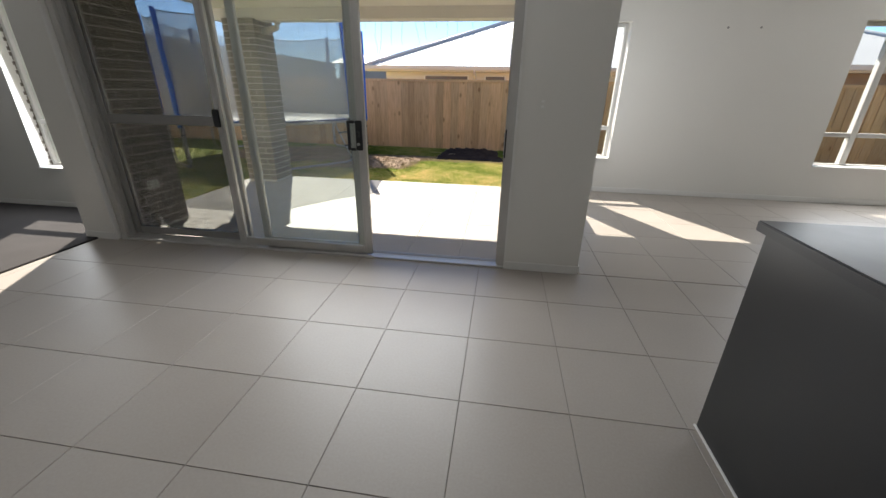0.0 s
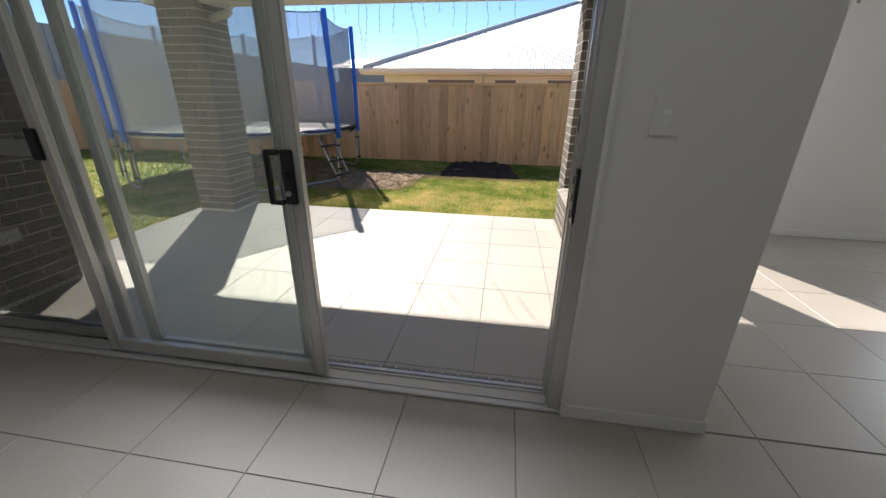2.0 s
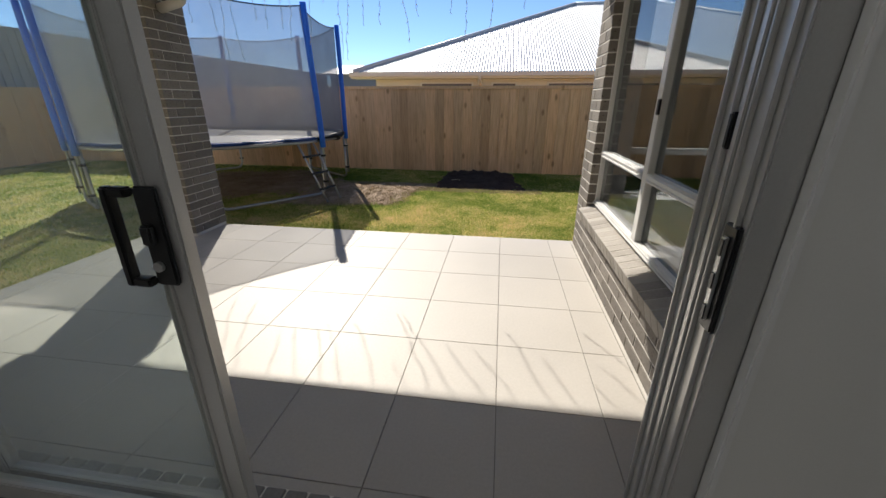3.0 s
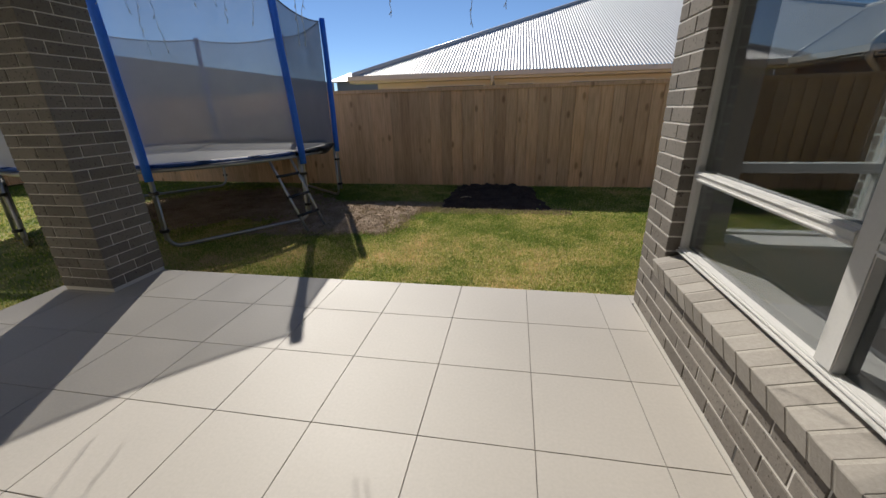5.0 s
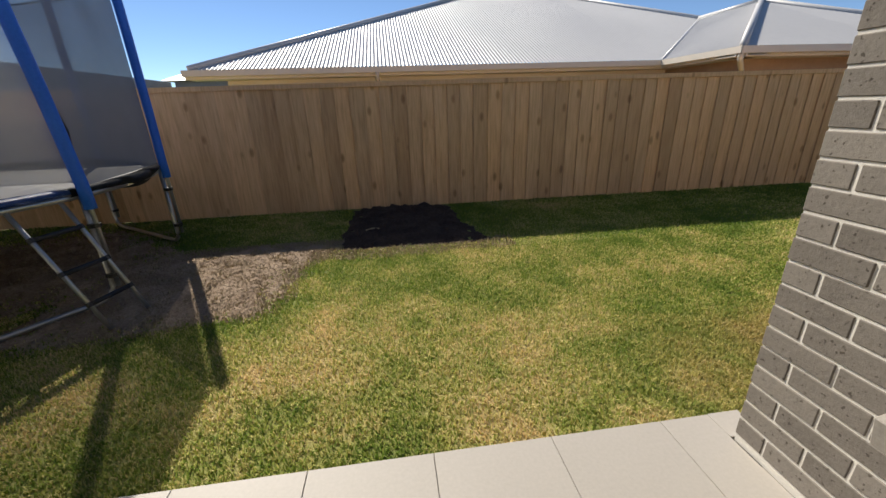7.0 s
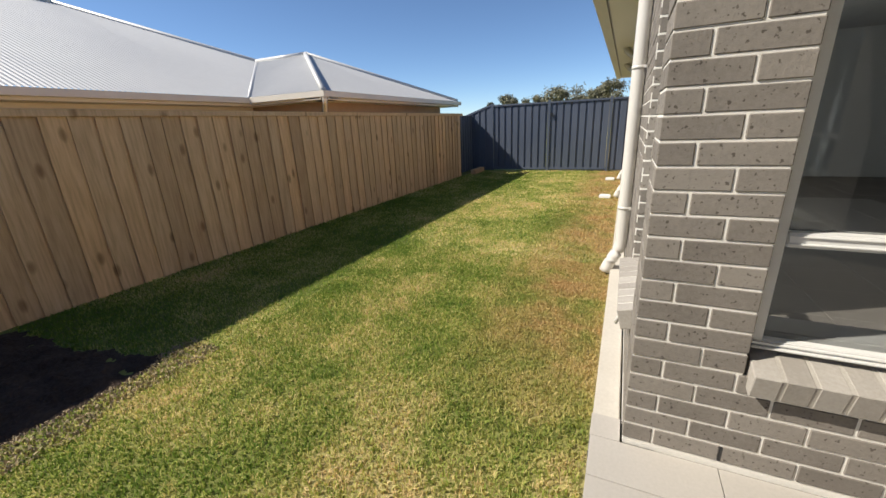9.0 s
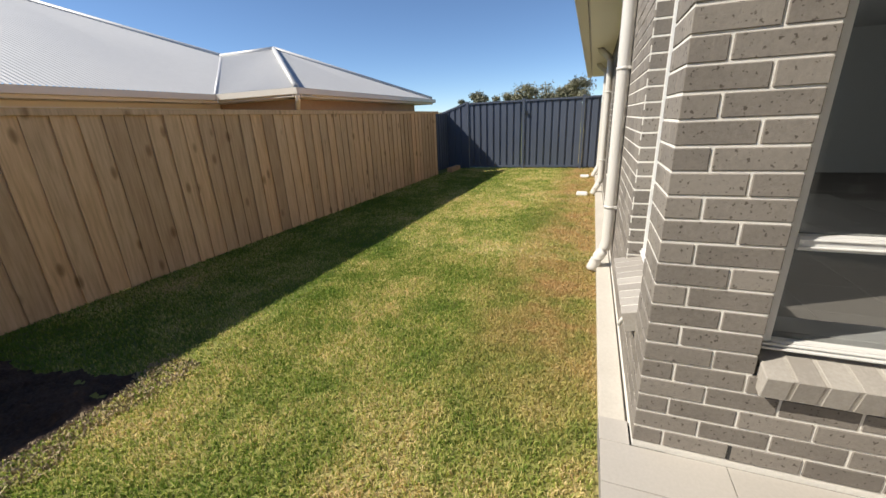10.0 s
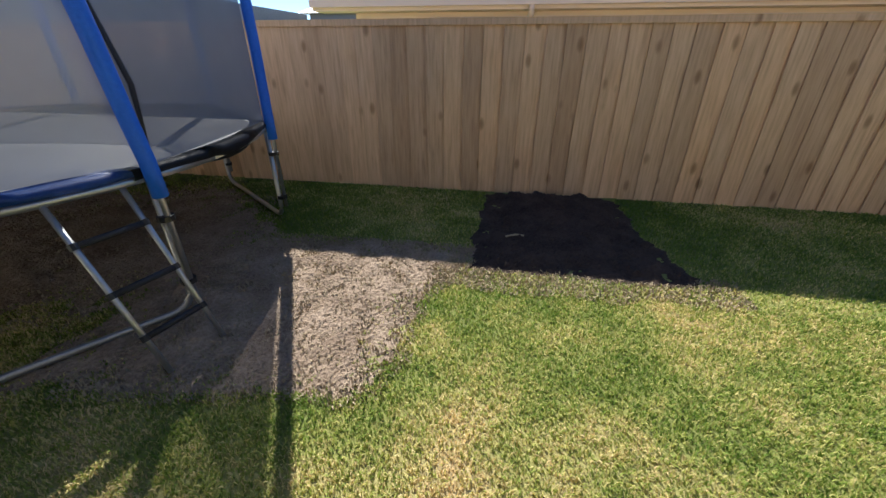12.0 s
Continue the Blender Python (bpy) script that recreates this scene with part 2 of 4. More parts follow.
def lawn_material(name, blade):
    m, nt, p = nodes(name)
    v = coord(nt)
    low, mid = noise_tex(nt, v, 0.55, 3, 0.6), noise_tex(nt, v, 2.6, 4, 0.65)
    add = nt.nodes.new("ShaderNodeMath")
    add.operation = "ADD"
    link(nt, low, add.inputs[0])
    link(nt, mid, add.inputs[1])
    half = nt.nodes.new("ShaderNodeMath")
    half.operation = "MULTIPLY"
    half.inputs[1].default_value = 0.5
    link(nt, add.outputs[0], half.inputs[0])
    # lusher towards the fence; the darker green also paints in deeper fence shade
    ys = nt.nodes.new("ShaderNodeSeparateXYZ")
    link(nt, v, ys.inputs[0])
    lush = nt.nodes.new("ShaderNodeMapRange")
    lush.inputs["From Min"].default_value, lush.inputs["From Max"].default_value = 7.3, 9.4
    lush.inputs["To Min"].default_value, lush.inputs["To Max"].default_value = 0.0, -0.075
    link(nt, ys.outputs["Y"], lush.inputs["Value"])
    shift = nt.nodes.new("ShaderNodeMath")
    shift.operation = "ADD"
    link(nt, half.outputs[0], shift.inputs[0])
    link(nt, lush.outputs[0], shift.inputs[1])
    fac = shift.outputs[0]
    if blade:
        g = nt.nodes.new("ShaderNodeNewGeometry")
        a = nt.nodes.new("ShaderNodeMath")
        a.operation = "MULTIPLY_ADD"
        link(nt, g.outputs["Random Per Island"], a.inputs[0])
        a.inputs[1].default_value = 0.27
        link(nt, fac, a.inputs[2])
        b = nt.nodes.new("ShaderNodeMath")
        b.operation = "SUBTRACT"
        b.inputs[1].default_value = 0.15
        link(nt, a.outputs[0], b.inputs[0])
        fac = b.outputs[0]
    col = ramp(nt, fac, [(0.35, (0.16, 0.25, 0.04)), (0.47, (0.37, 0.42, 0.09)), (0.55, (0.64, 0.57, 0.21)),
                         (0.645, (0.80, 0.62, 0.33))])
    # the worn brown run beside the house
    sep = nt.nodes.new("ShaderNodeSeparateXYZ")
    link(nt, v, sep.inputs[0])
    mr = nt.nodes.new("ShaderNodeMapRange")
    mr.inputs["From Min"].default_value, mr.inputs["From Max"].default_value = 7.2, 6.6
    link(nt, sep.outputs["Y"], mr.inputs["Value"])
    mx = nt.nodes.new("ShaderNodeMapRange")
    mx.inputs["From Min"].default_value, mx.inputs["From Max"].default_value = 0.2, 1.6
    link(nt, sep.outputs["X"], mx.inputs["Value"])
    wear = nt.nodes.new("ShaderNodeMath")
    wear.operation = "MULTIPLY"
    link(nt, mr.outputs[0], wear.inputs[0])
    link(nt, mx.outputs[0], wear.inputs[1])
    w2 = nt.nodes.new("ShaderNodeMath")
    w2.operation = "MULTIPLY"
    link(nt, wear.outputs[0], w2.inputs[0])
    gain = nt.nodes.new("ShaderNodeMath")
    gain.operation, gain.use_clamp = "MULTIPLY_ADD", True
    link(nt, mid, gain.inputs[0])
    gain.inputs[1].default_value, gain.inputs[2].default_value = 3.0, -0.75
    link(nt, gain.outputs[0], w2.inputs[1])
    col = mix(nt, w2.outputs[0], col, (0.55, 0.38, 0.17))
    if not blade:
        col = mix(nt, 0.5, col, (0.16, 0.13, 0.06))
        bump(nt, p, noise_tex(nt, v, 70, 5, 0.7), 0.7, 0.02)
    link(nt, col, p.inputs["Base Color"])
    p.inputs["Roughness"].default_value = 0.75
    p.inputs["Specular IOR Level"].default_value = 0.2
    if blade:
        tl, ms = nt.nodes.new("ShaderNodeBsdfTranslucent"), nt.nodes.new("ShaderNodeMixShader")
        link(nt, col, tl.inputs["Color"])
        ms.inputs[0].default_value = 0.4
        link(nt, p.outputs[0], ms.inputs[1])
        link(nt, tl.outputs[0], ms.inputs[2])
        link(nt, ms.outputs[0], nt.nodes["Material Output"].inputs[0])
    return m


M_LAWN, M_BLADE = lawn_material("lawn_ground", False), lawn_material("grass_blade", True)


# ---- building helpers ----
def obj(name, bm, material, bevel=0.0, smooth=False):
    if bevel:
        bmesh.ops.bevel(bm, geom=bm.edges[:], offset=bevel, segments=2, affect="EDGES", clamp_overlap=True)
    me = bpy.data.meshes.new(name)
    bm.to_mesh(me)
    bm.free()
    if smooth:
        for f in me.polygons:
            f.use_smooth = True
    me.materials.append(material)
    return new(name, me)


def part(name, bm, material, parent, label="", bevel=0.0, smooth=False):
    ob = obj(name, bm, material, bevel, smooth)
    ob.parent = parent
    return tagged(ob, label)


def holder(name, place=(0, 0, 0)):
    ob = new(name)
    ob.empty_display_size = 0.1
    ob.location = place
    return ob


def box(x0, x1, y0, y1, z0, z1, bm=None):
    bm = bm or bmesh.new()
    m = Matrix.Translation(((x0 + x1) / 2, (y0 + y1) / 2, (z0 + z1) / 2)) @ Matrix.Diagonal((abs(x1 - x0), abs(y1 - y0), abs(z1 - z0), 1))
    bmesh.ops.create_cube(bm, size=1, matrix=m)
    return bm


def prism(points, a, b, axis="x", bm=None):
    """A profile of 2D points run from a to b along an axis. Axis x takes (y, z), y takes (x, z), z takes (x, y)."""
    bm = bm or bmesh.new()

    def at(p, k):
        return {"x": (k, p[0], p[1]), "y": (p[0], k, p[1]), "z": (p[0], p[1], k)}[axis]
    lo, hi = [bm.verts.new(at(p, a)) for p in points], [bm.verts.new(at(p, b)) for p in points]
    n = len(points)
    bm.faces.new(lo)
    bm.faces.new(hi[::-1])
    for i in range(n):
        bm.faces.new((lo[i], hi[i], hi[(i + 1) % n], lo[(i + 1) % n]))
    bmesh.ops.recalc_face_normals(bm, faces=bm.faces[:])
    return bm


def tube(points, r, n=10, bm=None):
    """A round tube along a polyline."""
    bm = bm or bmesh.new()
    pts = [Vector(p) for p in points]
    rings = []
    for i, p in enumerate(pts):
        d = (pts[min(i + 1, len(pts) - 1)] - pts[max(i - 1, 0)]).normalized()
        up = Vector((0, 0, 1)) if abs(d.z) < 0.9 else Vector((1, 0, 0))
        u = d.cross(up).normalized()
        w = d.cross(u)
        rings.append([bm.verts.new(p + r * (math.cos(a) * u + math.sin(a) * w)) for a in (2 * math.pi * k / n for k in range(n))])
    for a, b in zip(rings, rings[1:]):
        for k in range(n):
            bm.faces.new((a[k], a[(k + 1) % n], b[(k + 1) % n], b[k]))
    bm.faces.new(rings[0])
    bm.faces.new(rings[-1][::-1])
    bmesh.ops.recalc_face_normals(bm, faces=bm.faces[:])
    return bm


def bend(points, r, steps=5):
    """The polyline with its corners rounded by about r."""
    pts = [Vector(p) for p in points]
    out = [pts[0]]
    for a, b, c in zip(pts, pts[1:], pts[2:]):
        p, q = b + (a - b).normalized() * r, b + (c - b).normalized() * r
        for k in range(steps + 1):
            t = k / steps
            out.append((1 - t) ** 2 * p + 2 * t * (1 - t) * b + t * t * q)
    return out + [pts[-1]]


def frame_bars(name, axis, a0, a1, z0, z1, plane, depth, width, material, parent):
    """Four bars round an opening; axis is the way that its width runs, plane its place across."""
    for lo, hi, zz0, zz1, nm in ((a0, a0 + width, z0, z1, "jamb"), (a1 - width, a1, z0, z1, "jamb"),
                                 (a0 + width, a1 - width, z0, z0 + width, "bottom_rail"), (a0 + width, a1 - width, z1 - width, z1, "top_rail")):
        if axis == "x":
            bm = box(lo, hi, plane, plane + depth, zz0, zz1)
        else:
            bm = box(plane, plane + depth, lo, hi, zz0, zz1)
        part(nm, bm, material, parent, bevel=0.003)


def structure(ob, label, category):
    return tagged(ob, label, category, kind="structure")


ZL, ZP = -0.18, -0.10          # lawn, patio
TOP = 2.50                     # ceiling

# ---- ground and floors ----
bm = bmesh.new()
bmesh.ops.create_grid(bm, x_segments=60, y_segments=60, size=400)
for v in bm.verts:
    v.co.z = ZL - 0.012
ground = structure(obj("ground", bm, M_LAWN), "patchy green and straw coloured lawn reaching past the fences", "ground")

bm = box(-9.0, 9.0, -4.0, 3.13, -0.16, -0.004)
box(0.62, 9.0, 3.13, 5.95, -0.16, -0.004, bm)
floor = structure(obj("floor", bm, M_GROUT), "large matt beige porcelain floor tiles with thin joints", "floor")
bm = box(-8.8, -3.42, -3.8, 3.66, -0.003, 0.012)
carpet = structure(obj("floor_carpet", bm, M_CARPET, 0.004), "dark charcoal carpet in the adjoining room", "carpet")
bm = box(-3.90, 0.62, 3.13, 6.155, -0.30, ZP - 0.006)
box(0.4, 0.64, 5.9, 6.158, -0.30, ZP - 0.006, bm)
patio = structure(obj("patio", bm, M_PGROUT), "pale beige tiled patio slab under the house roof", "patio")

# ---- walls ----
def wall(name, pieces, label):
    root = holder(name)
    structure(root, label, "wall")
    for p in pieces:
        part("plaster", box(*p), M_WHITE, root)
    return root


WT = 2.07                       # window heads
WS = 0.46                       # window sills
wall("wall_nib", [(0.20, 0.745, 2.95, 3.19, 0, TOP)], "white painted return wall beside the sliding door")
wall("wall_living_west", [(0.625, 0.745, 3.19, 3.47, 0, TOP), (0.625, 0.745, 5.66, 5.72, 0, TOP), (0.625, 0.745, 3.47, 5.66, 0, WS), (0.625, 0.745, 3.47, 5.66, WT, TOP)],
     "white painted living room wall with a wide window")
wall("wall_living_north", [(0.625, 0.80, 5.72, 5.84, 0, TOP), (1.55, 4.02, 5.72, 5.84, 0, TOP), (5.8, 8.6, 5.72, 5.84, 0, TOP),
                           (0.80, 1.55, 5.72, 5.84, 0, WS), (0.80, 1.55, 5.72, 5.84, WT, TOP), (4.02, 5.8, 5.72, 5.84, 0, WS), (4.02, 5.8, 5.72, 5.84, WT, TOP)],
     "white painted living room wall with two tall windows")
wall("wall_living_east", [(8.6, 8.8, -4, 5.84, 0, TOP)], "plain white painted wall at the end of the room")
wall("wall_south", [(-8.8, 8.6, -4.0, -3.8, 0, TOP)], "plain white painted wall behind the kitchen")
wall("wall_far_west", [(-9.0, -8.8, -4, 3.66, 0, TOP)], "plain white painted wall")
wall("wall_post", [(-3.54, -3.225, 2.93, 3.13, 0, TOP), (-3.54, -3.45, 3.13, 3.66, 0, TOP)], "white painted post between sliding door and carpeted room")
wall("wall_west_room", [(-8.8, -4.80, 3.66, 3.78, 0, TOP), (-4.0, -3.54, 3.66, 3.78, 0, TOP), (-4.80, -4.0, 3.66, 3.78, 0, 0.44), (-4.80, -4.0, 3.66, 3.78, WT, TOP)],
     "white painted wall of the carpeted room with a tall window")
wall("wall_door_head", [(-3.225, 0.20, 2.95, 3.19, 2.14, TOP)], "white bulkhead above the sliding door")
bm = box(-9.0, 8.8, -4.0, 3.66, TOP, TOP + 0.1)
box(0.5, 8.8, 3.66, 5.84, TOP, TOP + 0.1, bm)
structure(obj("ceiling", bm, M_CEIL), "plain white plasterboard ceiling", "ceiling")

# baseboards
def baseboard(x0, x1, y0, y1, label="low white painted skirting board"):
    structure(obj("baseboard", box(x0, x1, y0, y1, 0.0, 0.068), M_TRIM, 0.004), label, "skirting")


baseboard(0.20, 0.757, 2.938, 2.949)
baseboard(0.746, 0.757, 2.95, 5.708)
baseboard(0.746, 8.59, 5.708, 5.719)
baseboard(-8.79, -3.55, 3.648, 3.659)
baseboard(-3.54, -3.225, 2.918, 2.929)
baseboard(8.588, 8.599, 2.9, 5.70)

# ---- windows ----
def window(name, axis, a0, a1, z0, z1, plane, label, transom=None, mullion=None, glass=None):
    """A framed window in an opening; panes between transom and mullion bars."""
    root = structure(holder(name), label, "window")
    d, w = 0.07, 0.036
    frame_bars(name, axis, a0, a1, z0, z1, plane, d, w, M_WINFR, root)
    zs = [z0 + w] + ([transom - 0.025, transom + 0.025] if transom else []) + [z1 - w]
    cuts = [a0 + w] + ([mullion - 0.035, mullion + 0.035] if mullion else []) + [a1 - w]

    def put(nm, lo, hi, za, zb, p0, p1, material, bevel):
        bmx = box(lo, hi, p0, p1, za, zb) if axis == "x" else box(p0, p1, lo, hi, za, zb)
        o = part(nm, bmx, material, root, bevel=bevel)
        return o
    if transom:
        for i in range(0, len(cuts), 2):
            for zb in (transom - 0.016, transom + 0.010):
                put("transom_bead", cuts[i], cuts[i + 1], zb, zb + 0.007, plane - 0.014, plane - 0.006, M_WINFR, 0.002)
            put("transom", cuts[i], cuts[i + 1], transom - 0.025, transom + 0.025, plane - 0.008, plane + d - 0.006, M_WINFR, 0.004)
    if mullion:
        put("mullion", mullion - 0.035, mullion + 0.035, z0 + w, z1 - w, plane - 0.006, plane + d - 0.004, M_WINFR, 0.004)
    for k, (za, pr) in enumerate(((z0 + 0.004, 0.016), (z0 + 0.018, 0.008))):
        put("sill_bead", a0 + 0.004, a1 - 0.004, za, za + 0.009, plane - pr if axis == "y" else plane + d, plane + 0.001 if axis == "y" else plane + d + pr, M_WINFR, 0.002)
    for i in range(0, len(cuts), 2):
        for k in range(0, len(zs), 2):
            o = put("pane", cuts[i], cuts[i + 1], zs[k], zs[k + 1], plane + d * 0.42, plane + d * 0.42 + 0.006, glass or M_GLASS, 0)
            o.visible_shadow = False
    return root


win_w = window("window_1", "y", 3.47, 5.655, 0.425, WT, 0.56, "wide pale framed window above a brick sill", 0.835, 4.62, M_DIMMED)
window("window_2", "x", 0.80, 1.55, WS - 0.02, WT, 5.87, "tall pale framed window looking to the fence", 0.835)
window("window_3", "x", 4.02, 5.80, WS - 0.02, WT, 5.87, "pale framed window with a sliding sash", 0.835, 4.45)
window("window_4", "x", -4.80, -4.0, 0.43, WT, 3.79, "tall window of the carpeted room", 0.9)
part("latch", box(0.545, 0.56, 4.585, 4.615, 1.16, 1.24), M_BLACK, win_w, "small black sash latch", 0.004)
# reveals of painted timber inside the windows
for nm, b in (("trim_1", (0.632, 0.77, 3.47, 5.66, WS - 0.02, WS + 0.004)), ("trim_2", (0.80, 1.55, 5.695, 5.868, WS - 0.02, WS + 0.004)),
              ("trim_3", (4.02, 5.80, 5.695, 5.868, WS - 0.02, WS + 0.004)), ("trim_4", (-4.80, -4.0, 3.64, 3.788, 0.42, 0.444))):
    structure(obj(nm, box(*b), M_TRIM, 0.003), "white painted window board", "window board")

# ---- sliding door ----
door = structure(holder("door_1", (-1.5, 3.08, 0)), "grey aluminium sliding door standing open onto the patio", "sliding door")
door.location = (0, 0, 0)
part("sill_track", prism([(2.955, -0.03), (2.955, 0.010), (2.960, 0.014), (2.984, 0.014), (2.988, 0.010), (2.988, -0.028), (3.004, -0.028), (3.004, 0.002), (3.058, 0.004), (3.060, 0.012),
                          (3.068, 0.012), (3.070, -0.004), (3.080, -0.004), (3.082, 0.012), (3.092, 0.012), (3.096, 0.0), (3.118, -0.004), (3.122, -0.055), (3.122, -0.12), (2.955, -0.12)], -3.22, 0.19), M_ALU, door)
part("head_track", box(-3.22, 0.19, 2.97, 3.135, 2.08, 2.135), M_ALU, door, bevel=0.003)
for x0, x1 in ((-3.222, -3.165), (0.138, 0.192)):
    part("jamb", prism([(x0, 2.965), (x1, 2.965), (x1, 3.135), (x0, 3.135)], 0.0, 2.08, "z"), M_ALU, door, bevel=0.003)
    for yy in (2.985, 3.03, 3.08, 3.118):
        part("jamb_fin", box(x1 if x0 < -1 else x0 - 0.009, x1 + 0.009 if x0 < -1 else x0, yy, yy + 0.007, 0.02, 2.07), M_ALU, door, bevel=0.0015)
    part("jamb_channel", box(x1 if x0 < -1 else x0 - 0.012, x1 + 0.012 if x0 < -1 else x0, 3.04, 3.055, 0.02, 2.07), M_ALU, door, bevel=0.002)


def sash(x0, x1, y, label, stile=0.062):
    s = part("sash", box(x0, x0 + stile, y, y + 0.04, 0.018, 2.075), M_ALU, door, label, 0.005)
    part("stile", box(x1 - stile, x1, y, y + 0.04, 0.018, 2.075), M_ALU, s, bevel=0.005)
    for xb in (x0 + stile - 0.016, x1 - stile + 0.008):
        part("glazing_bead", box(xb, xb + 0.008, y - 0.006, y + 0.002, 0.03, 2.06), M_ALU, s, bevel=0.002)
    part("bottom_rail", box(x0 + stile, x1 - stile, y + 0.002, y + 0.038, 0.018, 0.085), M_ALU, s, bevel=0.004)
    part("top_rail", box(x0 + stile, x1 - stile, y + 0.002, y + 0.038, 2.01, 2.075), M_ALU, s, bevel=0.004)
    g = part("glass", box(x0 + stile, x1 - stile, y + 0.017, y + 0.023, 0.085, 2.01), M_HAZY, s, "glass pane with a faint painted haze")
    g.visible_shadow = False
    return s


sash(-3.165, -2.02, 3.085, "fixed glass panel")
s2 = sash(-2.07, -0.885, 2.99, "sliding glass panel with black lock")
s3 = sash(-1.87, -0.955, 3.04, "sliding glass panel pushed open")
# lock: black plate with an open pull
def pull(x, y, z0, z1, parent):
    root = part("lock_plate", box(x - 0.02, x + 0.03, y - 0.014, y - 0.001, z0, z1), M_BLACK, parent, "black lock plate", 0.004)
    for nm, q in (("pull_handle", (x - 0.078, x - 0.060, z0, z1)), ("handle_bar", (x - 0.06, x - 0.02, z0, z0 + 0.02)), ("handle_bar", (x - 0.06, x - 0.02, z1 - 0.02, z1))):
        part(nm, box(q[0], q[1], y - 0.03, y - 0.006, q[2], q[3]), M_BLACK, root, bevel=0.004)
    part("snib", box(x - 0.012, x + 0.012, y - 0.03, y - 0.012, (z0 + z1) / 2 - 0.012, (z0 + z1) / 2 + 0.03), M_BLACK, root, bevel=0.004)
    part("key_cylinder", tube([(x, y - 0.012, z0 + 0.045), (x, y - 0.022, z0 + 0.045)], 0.011, 14), M_STEEL, root)
    return root


pull(-0.935, 2.99, 0.858, 1.07, s2)
part("edge_latch", box(-2.085, -2.03, 2.975, 2.989, 0.99, 1.12), M_BLACK, s2, "black finger latch", 0.004)
k = part("strike_plate", box(0.128, 0.139, 2.972, 3.012, 0.845, 1.04), M_BLACK, door, "black strike plate with steel keep", 0.003)
part("keep", box(0.122, 0.1275, 2.985, 3.0, 0.865, 1.02), M_STEEL, k, bevel=0.002)
for z in (0.88, 0.94, 1.0):
    part("keep_slot", box(0.1195, 0.1222, 2.988, 2.997, z - 0.014, z + 0.014), M_BLACK, k)
part("upper_catch", box(0.125, 0.139, 3.065, 3.078, 1.15, 1.21), M_BLACK, door, "small black catch", 0.003)
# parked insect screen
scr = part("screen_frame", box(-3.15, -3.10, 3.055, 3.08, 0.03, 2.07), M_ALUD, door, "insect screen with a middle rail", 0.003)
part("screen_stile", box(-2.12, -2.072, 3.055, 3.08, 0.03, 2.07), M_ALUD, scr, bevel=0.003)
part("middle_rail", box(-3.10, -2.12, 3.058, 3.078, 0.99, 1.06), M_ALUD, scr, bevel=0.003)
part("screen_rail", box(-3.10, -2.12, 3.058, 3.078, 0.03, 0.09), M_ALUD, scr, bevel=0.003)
part("screen_mesh", box(-3.10, -2.12, 3.066, 3.0675, 0.09, 2.07), M_SCREEN, scr, "fine dark fly mesh")
# architrave bead at the plaster
structure(obj("trim_door", box(0.188, 0.203, 2.938, 2.964, 0.0, 2.14), M_TRIM, 0.003), "white painted reveal bead beside the door", "trim")
structure(obj("trim_door_west", box(-3.235, -3.222, 2.92, 2.964, 0.0, 2.14), M_TRIM, 0.003), "white painted reveal bead beside the door", "trim")

# ---- patio roof: beam, soffit, gutter ----
structure(obj("soffit", box(-4.0, 0.62, 3.2, 6.02, 2.26, 2.30), M_SOFFIT), "flat cream patio ceiling lining", "soffit")
structure(obj("beam", box(-4.0, 0.62, 5.76, 6.025, 2.12, 2.26), M_SOFFIT, 0.004), "cream painted patio beam", "beam")
gut = [(6.082, 2.27), (6.19, 2.27), (6.20, 2.28), (6.20, 2.385), (6.19, 2.385), (6.19, 2.29), (6.09, 2.285), (6.09, 2.385), (6.082, 2.385)]
structure(obj("fascia", box(-4.05, 0.62, 6.026, 6.08, 2.20, 2.38), M_CREAM, 0.003), "cream fascia board behind the gutter", "fascia")
gutter = tagged(obj("gutter", prism(gut, -4.1, 0.62), M_CREAM), "cream steel gutter along the patio roof edge", "gutter")
bm = prism([(3.19, 2.302), (6.02, 2.302), (6.02, 2.385), (6.12, 2.39), (6.12, 2.41), (0.0, 4.2), (-4.2, 4.2), (-4.2, 2.62), (3.19, 2.62)], -4.05, 0.62)
roof = structure(obj("roof_patio", bm, M_FLASH), "low pitched roof of the house over the patio", "roof")
bm = prism([(4.30, 2.50), (4.30, 2.44), (3.88, 2.44), (3.78, 2.50), (3.78, 2.62), (-4.2, 2.62), (-4.2, 4.2), (0.0, 4.0)], -9.3, -4.06)
structure(obj("roof_west", bm, M_FLASH), "low pitched roof over the carpeted room", "roof")
bm = prism([(6.10, 2.50), (6.10, 2.44), (5.84, 2.44), (5.84, 2.62), (-4.2, 2.62), (-4.2, 4.2), (1.0, 4.2)], 0.63, 3.1)
structure(obj("roof_corner", bm, M_FLASH), "low pitched roof of the house with a close eave", "roof")
bm = prism([(6.42, 2.42), (6.42, 2.34), (6.40, 2.34), (5.84, 2.34), (5.84, 2.62), (-4.2, 2.62), (-4.2, 4.2), (1.0, 4.2)], 3.1, 12.4)
structure(obj("roof_main", bm, M_FLASH), "low pitched roof of the house with a wide eave", "roof")
structure(obj("eave_soffit", box(3.1, 12.4, 6.035, 6.40, 2.318, 2.338), M_SOFFIT), "cream lined eave over the side yard", "eave")
gut2 = [(y + 0.34, z + 0.03) for y, z in gut]
tagged(obj("gutter", prism(gut2, 3.06, 12.4), M_CREAM), "cream steel gutter along the side eave", "gutter")


# ---- brickwork ----
CO, PI = 0.0820, 0.2335         # course height, brick pitch
BL, BH, BD = 0.2245, 0.0728, 0.107
